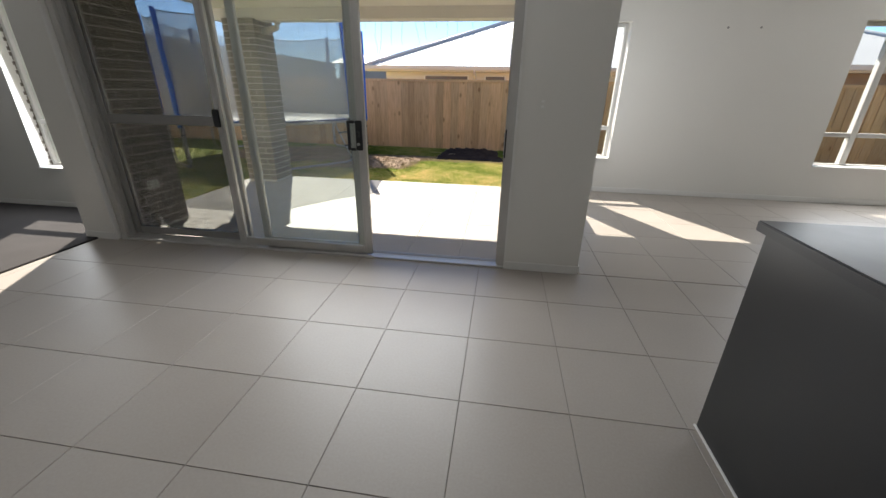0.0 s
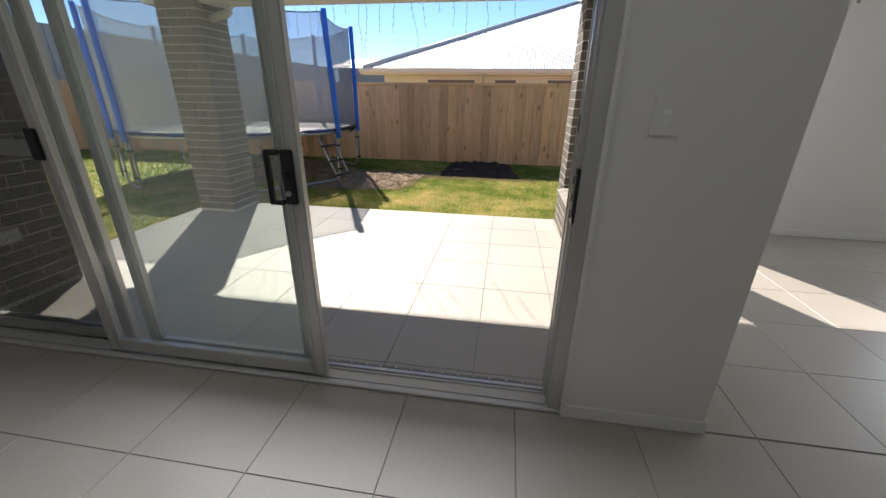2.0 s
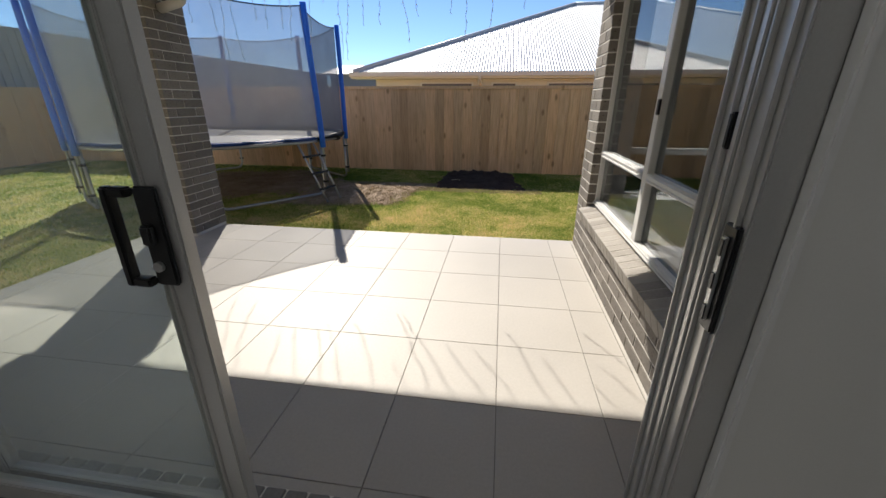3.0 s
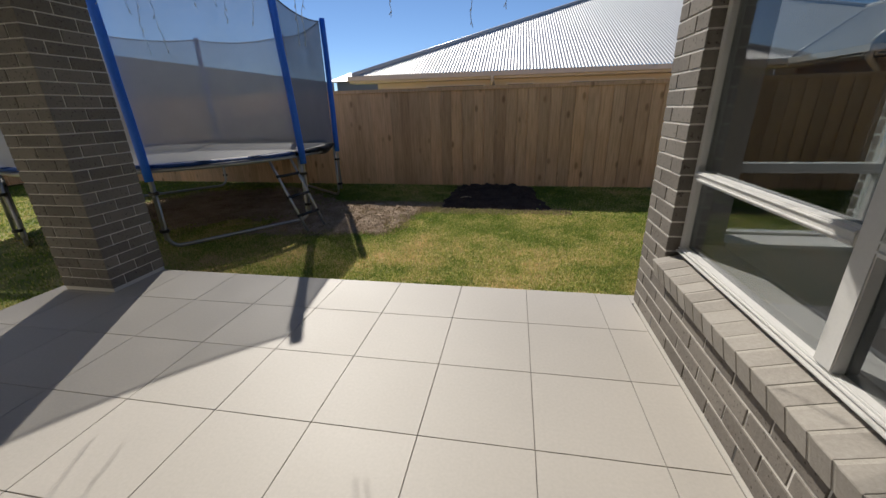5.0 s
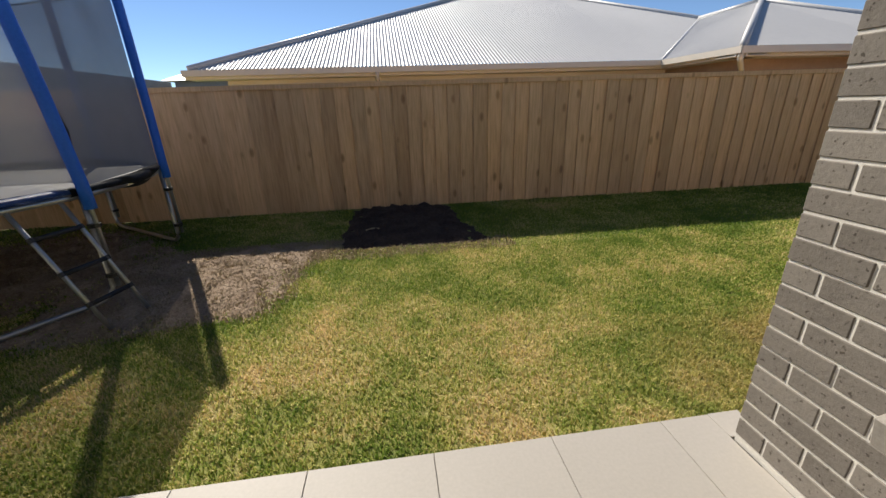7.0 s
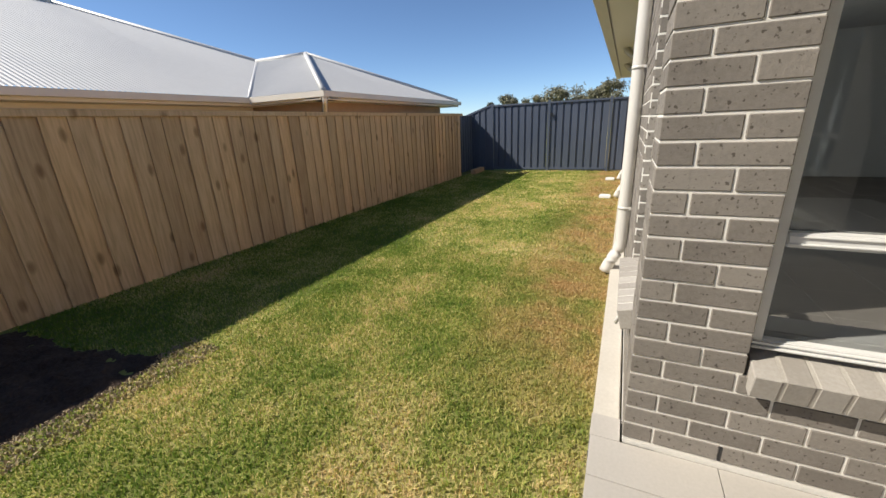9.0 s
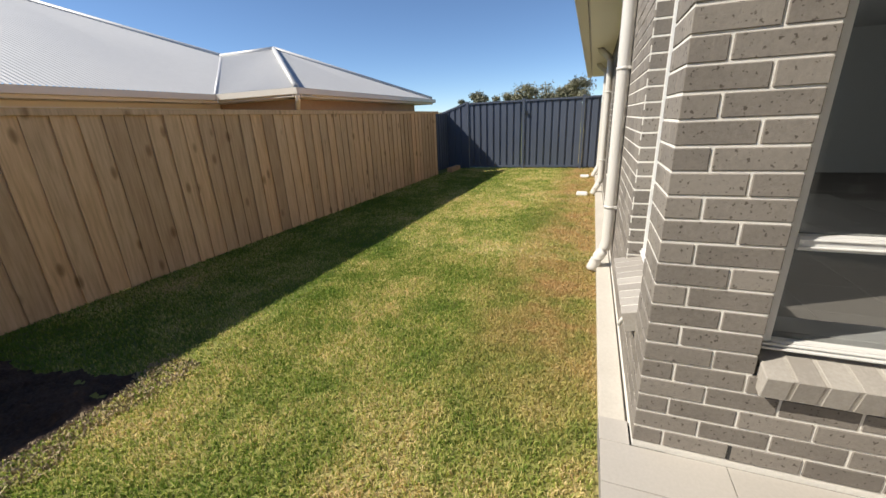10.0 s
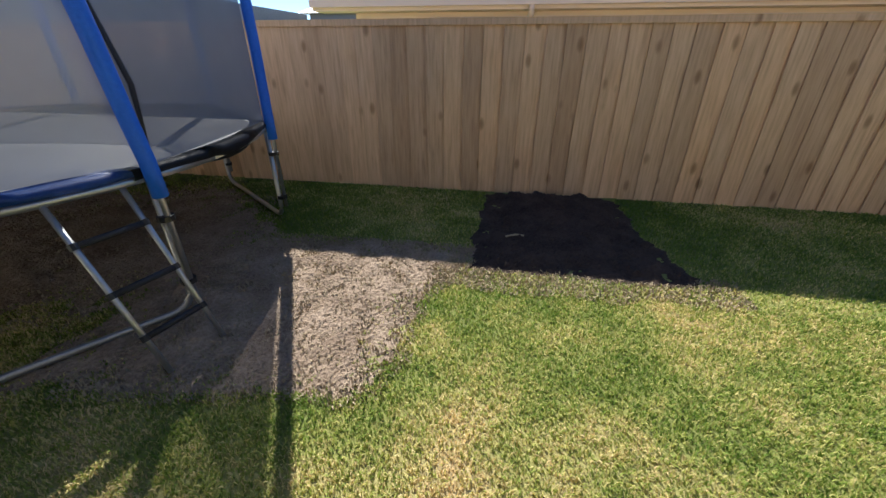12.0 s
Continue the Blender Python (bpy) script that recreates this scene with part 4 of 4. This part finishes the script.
eave(ML - 0.1, MY, WL, MY, 0, -1)
eave(WL, MY, WL, WY - 0.1, -1, 0)
eave(WL - 0.1, WY, WR + 0.1, WY, 0, -1)
eave(WR, WY, WR, MY + 6, 1, 0)
part("wall", box(ML + 0.5, MR_ - 0.4, MY + 0.45, MY + 11.5, ZL, 1.81), M_NBRICK, nb, "tan brick wall")
part("wall", box(WL + 0.45, WR - 0.45, WY + 0.45, MY + 0.45, ZL, 1.81), M_NBRICK, nb, "tan brick wall")
part("soffit", box(WL - 0.01, WL + 0.5, MY + 0.001, MY + 0.47, 1.804, 1.82), M_CREAM, nb)
part("wall_band", box(ML + 0.5, WL + 0.4, MY + 0.43, MY + 0.449, 1.55, 1.80), M_CREAM, nb, "cream rendered band under the eave")
for xx, ww in ((-2.6, 1.5), (-0.6, 0.7), (0.9, 1.9), (3.6, 1.2)):
    w = part("window", box(xx, xx + ww, MY + 0.40, MY + 0.428, 0.6, 1.72), M_WINFR, nb, "cream framed window")
    part("pane", box(xx + 0.05, xx + ww - 0.05, MY + 0.385, MY + 0.399, 0.65, 1.68), M_NDARK, w)
part("downpipe", tube(bend([(WL - 0.05, WY - 0.05, 1.86), (WL - 0.05, WY - 0.05, 1.76), (WL + 0.42, WY + 0.38, 1.62), (WL + 0.42, WY + 0.38, ZL)], 0.06), 0.045, 12), M_CREAM, nb, smooth=True)
part("downpipe", tube(bend([(-0.9, MY - 0.06, 1.86), (-0.9, MY - 0.06, 1.76), (-0.9, MY + 0.39, 1.62), (-0.9, MY + 0.39, ZL)], 0.06), 0.045, 12), M_CREAM, nb, smooth=True)
# a second house further back on the west side
n2 = tagged(holder("distant_house"), "grey rendered house far behind the fence", "house")
part("wall", box(-10.5, -6.2, 26.0, 32.0, ZL, 2.75), M_GREYST, n2)
part("roof", prism([(25.6, 2.7), (32.4, 2.7), (29.0, 3.4)], -10.9, -5.8), M_FLASH, n2)

# ---- trampoline ----
TC, TR = Vector((-4.94, 8.527, 0)), 1.97
ANG = (-59.4, -13, 29, 75, 120, 167, 226, 250)
tr = tagged(holder("trampoline"), "round trampoline with blue padded poles and black safety net", "trampoline")
ZM, ZT = 0.70, 2.44


LEAN = {-13: (0.02, -0.2), -59.4: (0.05, -0.12), 300.6: (0.05, -0.12)}     # how far worn poles lean at the top


def lean(a, z):
    dx, dy = LEAN.get(a, (0.0, 0.0))
    return Vector((dx, dy, -0.05 * (abs(dy) > 0.2))) * max(0.0, (z - ZM) / (ZT - ZM))


def ring(deg, r, z):
    return TC + Vector((r * math.cos(radians(deg)), r * math.sin(radians(deg)), z))


part("rim", tube([ring(a, TR, ZM - 0.045) for a in range(0, 361, 9)], 0.023, 8), M_STEEL, tr, smooth=True)
bm = bmesh.new()
bmesh.ops.create_circle(bm, cap_ends=True, radius=TR - 0.075, segments=64, matrix=Matrix.Translation(TC + Vector((0, 0, ZM - 0.03))))
bmesh.ops.solidify(bm, geom=bm.faces[:], thickness=0.006)
part("jumping_mat", bm, M_MAT, tr, "black woven mat")
# padding, torn away along part of the rim
pr = random.Random(5)
for a0 in range(-90, 270, 15):
    torn = -20 <= a0 <= 45
    bm = bmesh.new()
    rows = []
    for k in range(6):
        a = a0 + 15 * k / 5
        drop = 0.012 + 0.01 * math.sin(a * 0.21)
        if torn:
            prof = [(TR - 0.09, ZM + 0.006), (TR + 0.015, ZM + 0.012), (TR + 0.035, ZM - 0.012 - drop), (TR - 0.01, ZM - 0.05 - 2 * drop)]
        else:
            prof = [(TR - 0.085, ZM + 0.006 + drop / 2), (TR - 0.04, ZM + 0.014), (TR + 0.03, ZM + 0.008), (TR + 0.036, ZM - 0.012 - drop / 2)]
        rows.append([bm.verts.new(ring(a, r, z)) for r, z in prof])
    for r0, r1 in zip(rows, rows[1:]):
        for q in range(3):
            bm.faces.new((r0[q], r0[q + 1], r1[q + 1], r1[q]))
    bmesh.ops.solidify(bm, geom=bm.faces[:], thickness=0.012)
    part("pad", bm, M_RAG if torn else M_PAD, tr, "black torn padding" if torn else "blue vinyl padding", smooth=True)
# springs
for a in range(0, 360, 5):
    part("spring", tube([ring(a, TR - 0.02, ZM - 0.02), ring(a, TR - 0.09, ZM - 0.028)], 0.007, 5), M_STEEL, tr)
# legs in pairs, joined along the ground
for a, b in ((-59.4, -13), (29, 75), (120, 167), (226, 250)):
    pa, pb = ring(a, TR + 0.02, 0), ring(b, TR + 0.02, 0)
    zz = ZL + 0.022
    pts = bend([pa + Vector((0, 0, ZM - 0.05)), pa + Vector((0, 0, zz)), pb + Vector((0, 0, zz)), pb + Vector((0, 0, ZM - 0.05))], 0.14, 6)
    lg = part("leg", tube(pts, 0.021, 10), M_STEEL, tr, "bent galvanised leg frame", smooth=True)
for a in ANG:
    base, out = ring(a, TR + 0.065, 0), ring(a, 1.0, 0) - TC
    pole = part("pole", tube([base + Vector((0, 0, ZL + 0.12)), base + Vector((0, 0, ZM)), base + Vector((0, 0, ZT - 0.05)) + lean(a, ZT - 0.05)], 0.016, 8), M_STEEL, tr, smooth=True)
    for z in (0.02, 0.42):
        part("clamp", tube([base + Vector((0, 0, z)) - out * 0.02, base + Vector((0, 0, z + 0.03)) - out * 0.02], 0.044, 10), M_BLACK, pole)
    seg = [base + Vector((0.003 * math.sin(7 * k + a), 0.003 * math.cos(5 * k + a), 0.56 + (ZT - 0.56) * k / 10)) + lean(a, 0.56 + (ZT - 0.56) * k / 10) for k in range(11)]
    part("sleeve", tube(seg, 0.040, 12), M_BLUE, pole, "blue foam sleeve", smooth=True)
# net panels between the poles, hung from a cord that sags
for a, b in zip(ANG, ANG[1:] + (ANG[0] + 360,)):
    bm = bmesh.new()
    rows = []
    for k in range(9):
        t = k / 8
        p, q = ring(a, TR + 0.015, 0), ring(b, TR + 0.015, 0)
        m = p.lerp(q, t)
        sag = 0.07 * 4 * t * (1 - t)
        hs = [ZM + 0.01 + (ZT - 0.04 - sag - ZM) * j / 6 for j in range(7)]
        rows.append([bm.verts.new(Vector((m.x, m.y, h)) + lean(a, h).lerp(lean(b, h), t)) for h in hs])
    for r0, r1 in zip(rows, rows[1:]):
        for j in range(6):
            bm.faces.new((r0[j], r1[j], r1[j + 1], r0[j + 1]))
    nt_ = part("net_panel", bm, M_NET2 if a == -13 else M_NET, tr, "doubled black entrance netting" if a == -13 else "black see-through netting", smooth=True)
    p, q = ring(a, TR + 0.015, ZT - 0.04) + lean(a, ZT - 0.04), ring(b, TR + 0.015, ZT - 0.04) + lean(b, ZT - 0.04)
    part("top_cord", tube([p.lerp(q, k / 8) - Vector((0, 0, 0.07 * 4 * (k / 8) * (1 - k / 8))) for k in range(9)], 0.008, 5), M_RAG, nt_)
# gathered net at the entrance
part("net_flap", tube([ring(-12, TR - 0.02, ZT - 0.05) + lean(-13, ZT - 0.05), ring(-10.5, TR - 0.03, 1.6) + lean(-13, 1.6), ring(-9, TR - 0.02, 1.1) + lean(-13, 1.1), ring(-11, TR - 0.03, ZM)], 0.013, 8), M_RAG, tr, "bunched black net at the entrance", smooth=True)
# ladder
lad = tagged(holder("trampoline_ladder"), "small steel ladder leaning on the trampoline rim", "ladder")
fa, fb = Vector((-2.745, 7.584, ZL)), Vector((-2.667, 7.873, ZL))
ta, tb = Vector((-3.17, 7.68, ZM - 0.04)), Vector((-3.08, 7.98, ZM - 0.04))
for f, t in ((fa, ta), (fb, tb)):
    part("rail", tube([f, f.lerp(t, 0.5), t], 0.015, 8), M_STEEL, lad, smooth=True)
    for u in (0.22, 0.48, 0.76):
        m = f.lerp(t, u)
        d = (t - f).normalized() * 0.016
        part("clip", tube([m - d, m + d], 0.021, 8), M_BLACK, lad)
for u in (0.22, 0.48, 0.76):
    part("rung", tube([fa.lerp(ta, u), fb.lerp(tb, u)], 0.017, 8), M_RAG, lad, smooth=True)

# ---- icicle light string on the gutter ----
ls = tagged(holder("icicle_lights"), "string of unlit icicle lights hanging from the gutter", "light string")
part("main_wire", tube([(-3.9 + 0.2 * k, 6.205, 2.265 + 0.006 * math.sin(k)) for k in range(20)], 0.0025, 5), M_WIRE, ls)
ir = random.Random(11)
x = -3.8
while x < -0.1:
    ln = ir.choice((0.2, 0.3, 0.4, 0.52, 0.64)) + ir.uniform(-0.03, 0.03)
    pts, px, py = [], x, 6.207
    n = max(4, int(ln / 0.035))
    for k in range(n + 1):
        pts.append((px, py, 2.265 - ln * k / n))
        px += ir.uniform(-0.012, 0.012)
        py += ir.uniform(-0.01, 0.01)
    w = part("strand", tube(pts, 0.002, 4), M_WIRE, ls)
    bm = bmesh.new()
    for k in range(2, n + 1, 2):
        q = Vector(pts[k])
        tube([q, q + Vector((ir.uniform(-0.016, 0.016), ir.uniform(-0.01, 0.01), -0.022))], 0.0024, 5, bm)
    if len(bm.verts):
        tagged(part("bulbs", bm, M_WIRE, w), kind="stuff")
    x += ir.uniform(0.09, 0.22)

# ---- distant trees beyond the steel fence ----
def tree(x, y, height, spread, seed):
    r = random.Random(seed)
    t = tagged(holder("tree"), "distant dark green eucalypt with a broken crown", "tree", "trees beyond the steel fence")
    bm = tube([(x, y, ZL - 0.1), (x + 0.1, y, height * 0.4), (x - 0.1, y + 0.1, height * 0.7)], 0.16, 8)
    clumps = []
    for k in range(9):
        a, h = r.uniform(0, 6.28), r.uniform(0.5, 0.95) * height
        rr = spread * r.uniform(0.35, 0.9) * (1.15 - abs(h / height - 0.65))
        c = Vector((x + rr * math.cos(a), y + rr * math.sin(a), h))
        clumps.append((c, spread * r.uniform(0.22, 0.42)))
        tube([(x, y, height * 0.42), tuple(Vector((x, y, height * 0.55)).lerp(c, 0.6)), tuple(c)], 0.05, 5, bm)
    part("trunk", bm, M_BARK, t)
    vs, fs = [], []
    for c, cr in clumps:
        for k in range(420):
            d = Vector((r.gauss(0, 1), r.gauss(0, 1), r.gauss(0, 0.75))) * cr * 0.55
            p, s = c + d, r.uniform(0.09, 0.22)
            u = Vector((r.gauss(0, 1), r.gauss(0, 1), r.gauss(0, 1))).normalized()
            w = u.cross(Vector((r.gauss(0, 1), r.gauss(0, 1), r.gauss(0, 1)))).normalized()
            i = len(vs)
            vs += [tuple(p - u * s), tuple(p + w * s * 0.4), tuple(p + u * s), tuple(p - w * s * 0.4)]
            fs.append((i, i + 1, i + 2, i + 3))
    me = bpy.data.meshes.new("crown")
    me.from_pydata(vs, [], fs)
    me.materials.append(M_LEAF)
    cr_ = new("crown", me)
    cr_.parent = t


for k, (x, y, h, sp) in enumerate(((60, 14.3, 6.1, 2.7), (60, 22.6, 5.3, 1.7), (62, 19.5, 4.7, 1.5), (58, 10.6, 5.2, 1.8), (57, 8.3, 5.6, 2.0), (64, 26.0, 4.3, 1.6), (61, 17.0, 4.6, 1.6), (63, 12.2, 4.6, 1.5))):
    tree(x, y, h, sp, 20 + k)
bm = prism([(-30, ZL - 0.1), (-30, 2.6), (0, 3.6), (25, 3.0), (60, 3.4), (90, 2.2), (90, ZL - 0.1)], 95, 97)
structure(obj("backdrop", bm, M_LEAF), "low dark green wooded ridge far off", "woods")


# ---- soil bed, dirt patch, lawn ----
def soil_depth(x, y):
    """How far inside the soil bed a place lies."""
    wob = 0.14 * noise.noise((x * 2.2, y * 2.2, 7)) + 0.07 * noise.noise((x * 9, y * 9, 3)) + 0.04 * noise.noise((x * 24, y * 24, 5))
    return min(x + 1.36 + 0.5 * wob, 0.19 + wob - 0.10 * (y - 8.8) - x, y - 8.80 - 0.4 * wob)


def in_soil(x, y):
    return soil_depth(x, y) > 0.0



def dirt(x, y):
    """1 on bare dirt, 0 on lawn."""
    n = noise.noise((x * 1.6, y * 1.6, 0.3)) * 0.35 + noise.noise((x * 5, y * 5, 4.3)) * 0.22
    d1 = 1.6 * min(-1.47 - 0.30 * (8.75 - y) - x, y - 7.52 - 0.10 * (x + 2.2), 9.15 - y, x + 3.5) + n * 0.55
    d2 = 1.0 - math.hypot((x + 4.6) / 1.6, (y - 8.8) / 1.2) + n * 0.8
    return max(d1, d2)


def patch(name, x0, x1, y0, y1, step, inside, height, lumps, material, label, category):
    nx, ny = int((x1 - x0) / step), int((y1 - y0) / step)
    vs, fs, idx = [], [], {}
    for j in range(ny + 1):
        for i in range(nx + 1):
            x, y = x0 + i * step, y0 + j * step
            k = inside(x, y)
            h = height * min(1.0, max(-0.6, 3 * k)) + lumps * min(1.0, max(0.0, 8 * k)) * (noise.noise((x * 7, y * 7, 1)) + 0.6 * noise.noise((x * 22, y * 22, 5)) + 0.5 * noise.noise((x * 55, y * 55, 9)))
            idx[i, j] = len(vs)
            vs.append((x, y, ZL - 0.012 + h))
    for j in range(ny):
        for i in range(nx):
            fs.append((idx[i, j], idx[i + 1, j], idx[i + 1, j + 1], idx[i, j + 1]))
    me = bpy.data.meshes.new(name)
    me.from_pydata(vs, [], fs)
    me.materials.append(material)
    return tagged(new(name, me), label, category, kind="stuff")


patch("soil_bed", -1.55, 0.40, 8.62, 10.50, 0.018, soil_depth, 0.05, 0.034, M_SOIL, "bare bed of dark lumpy soil against the fence", "soil")
patch("dirt_patch", -6.4, -0.9, 7.1, 10.4, 0.018, dirt, 0.014, 0.016, M_DRY, "worn bare patch of dry dirt beside the trampoline", "dirt")
tagged(obj("stick", tube([(-1.11, 9.30, ZL + 0.055), (-1.03, 9.34, ZL + 0.06), (-0.96, 9.35, ZL + 0.05)], 0.008, 6), M_STRAW), "pale short stick lying on the dark soil", "stick")


def blades(name, areas, length, seed, keep, material, label, wide=0.0029):
    """Grass as single bent blades; areas: (x0, x1, y0, y1, blades per square metre)."""
    g = np.random.RandomState(seed)
    xs, ys = [], []
    for x0, x1, y0, y1, dens in areas:
        n = int((x1 - x0) * (y1 - y0) * dens)
        xs.append(g.uniform(x0, x1, n))
        ys.append(g.uniform(y0, y1, n))
    x, y = np.concatenate(xs), np.concatenate(ys)
    ok = np.array([keep(a, b) for a, b in zip(x, y)], dtype=bool)
    x, y = x[ok], y[ok]
    n = len(x)
    far = np.clip((np.hypot(x + 0.9, y - 6.2) - 2.0) / 6.0, 0, 1)
    L = g.uniform(0.6, 1.3, n) * length
    w = (wide * g.uniform(0.7, 1.4, n)) * (1 + 1.6 * far)
    a, lean, b = g.uniform(0, 6.283, n), g.uniform(0.15, 1.0, n), g.uniform(0, 6.283, n)
    P = np.zeros((n, 5, 3))
    z0 = ZL - 0.014
    ux, uy = np.cos(b) * w, np.sin(b) * w
    lx, ly = np.cos(a) * lean * L, np.sin(a) * lean * L
    P[:, 0] = np.stack((x - ux, y - uy, np.full(n, z0)), 1)
    P[:, 1] = np.stack((x + ux, y + uy, np.full(n, z0)), 1)
    P[:, 2] = np.stack((x + ux * 0.8 + lx * 0.35, y + uy * 0.8 + ly * 0.35, z0 + L * 0.62), 1)
    P[:, 3] = np.stack((x - ux * 0.8 + lx * 0.35, y - uy * 0.8 + ly * 0.35, z0 + L * 0.62), 1)
    P[:, 4] = np.stack((x + lx, y + ly, z0 + L * (1.05 - 0.5 * lean)), 1)
    me = bpy.data.meshes.new(name)
    me.vertices.add(n * 5)
    me.vertices.foreach_set("co", P.reshape(-1))
    base = (np.arange(n) * 5)[:, None]
    me.loops.add(n * 7)
    me.loops.foreach_set("vertex_index", (base + np.array([0, 1, 2, 3, 3, 2, 4])[None]).reshape(-1).astype(np.int32))
    me.polygons.add(n * 2)
    st = (np.arange(n) * 7)[:, None] + np.array([0, 4])[None]
    me.polygons.foreach_set("loop_start", st.reshape(-1).astype(np.int32))
    me.update(calc_edges=True)
    me.materials.append(material)
    return tagged(new(name, me), label, "grass", kind="stuff")


def lawn_keep(x, y):
    if in_soil(x, y) or y > 10.56 - 0.0236 * x - 0.02:
        return False
    if -4.0 < x < 0.66 and y < 6.17:
        return False
    if x >= 0.6 and y < 6.165:
        return False
    if -6.5 < x < -0.8 and 7.0 < y < 10.5:
        d = dirt(x, y)
        return d < 0.02 or (d < 0.35 and noise.noise((x * 40, y * 40, 2)) > 0.32)
    return True


blades("lawn", [(-4.2, 3.0, 6.15, 8.6, 12500), (-4.2, 3.0, 8.6, 10.6, 5500), (3.0, 6.0, 6.15, 10.6, 3600), (6.0, 10.75, 6.15, 10.6, 1900), (-10.9, -4.2, 3.9, 10.7, 1300), (-4.2, -3.86, 3.9, 6.15, 3000)],
       0.027, 1, lawn_keep, M_BLADE, "short mown lawn, green with straw coloured patches")
blades("dead_grass", [(-6.4, -3.2, 7.1, 10.4, 1200), (-3.2, -1.2, 7.2, 9.2, 5000), (-1.6, 0.5, 8.52, 8.92, 6000)], 0.030, 2,
       lambda x, y: dirt(x, y) > -0.1 and not in_soil(x, y) or (-0.22 - 0.1 * noise.noise((x * 4, y * 4, 8)) < soil_depth(x, y) < 0.02 and y < 9.0), M_STRAW, "scattered dead straw on the bare dirt", 0.004)

# ---- tiles, last ----
TS, TJ = 0.48, 0.0034


def tile_run(parent, x_line, y_line, x0, x1, y0, y1, top, mt, thick=0.01):
    cache = {}
    i0, i1 = math.floor((x0 - x_line) / TS), math.ceil((x1 - x_line) / TS)
    j0, j1 = math.floor((y0 - y_line) / TS), math.ceil((y1 - y_line) / TS)
    for i in range(i0, i1):
        for j in range(j0, j1):
            a0, a1 = max(x0, x_line + i * TS + TJ / 2), min(x1, x_line + (i + 1) * TS - TJ / 2)
            b0, b1 = max(y0, y_line + j * TS + TJ / 2), min(y1, y_line + (j + 1) * TS - TJ / 2)
            if a1 - a0 < 0.02 or b1 - b0 < 0.02:
                continue
            key = (round(a1 - a0, 3), round(b1 - b0, 3))
            if key not in cache:
                cache[key] = shared("tile", key[0], key[1], thick, mt, 0.0012)
            ob = new("tile", cache[key])
            ob.matrix_world = pose((a0 + a1) / 2, (b0 + b1) / 2, top - thick / 2 + rng.uniform(-0.0003, 0.0003))
            ob.parent = parent


tile_run(floor, 0.0, 2.0, -3.418, 5.8, -0.9, 2.952, 0.0, M_FLOOR)
tile_run(floor, 0.0, 2.0, 0.76, 6.24, 2.952, 5.707, 0.0, M_FLOOR)
tile_run(patio, -0.685, 5.68, -3.90, 0.495, 3.214, 6.155, ZP, M_PATIO)
tile_run(patio, -0.685, 5.68, 0.497, 0.64, 6.035, 6.158, ZP, M_PATIO)
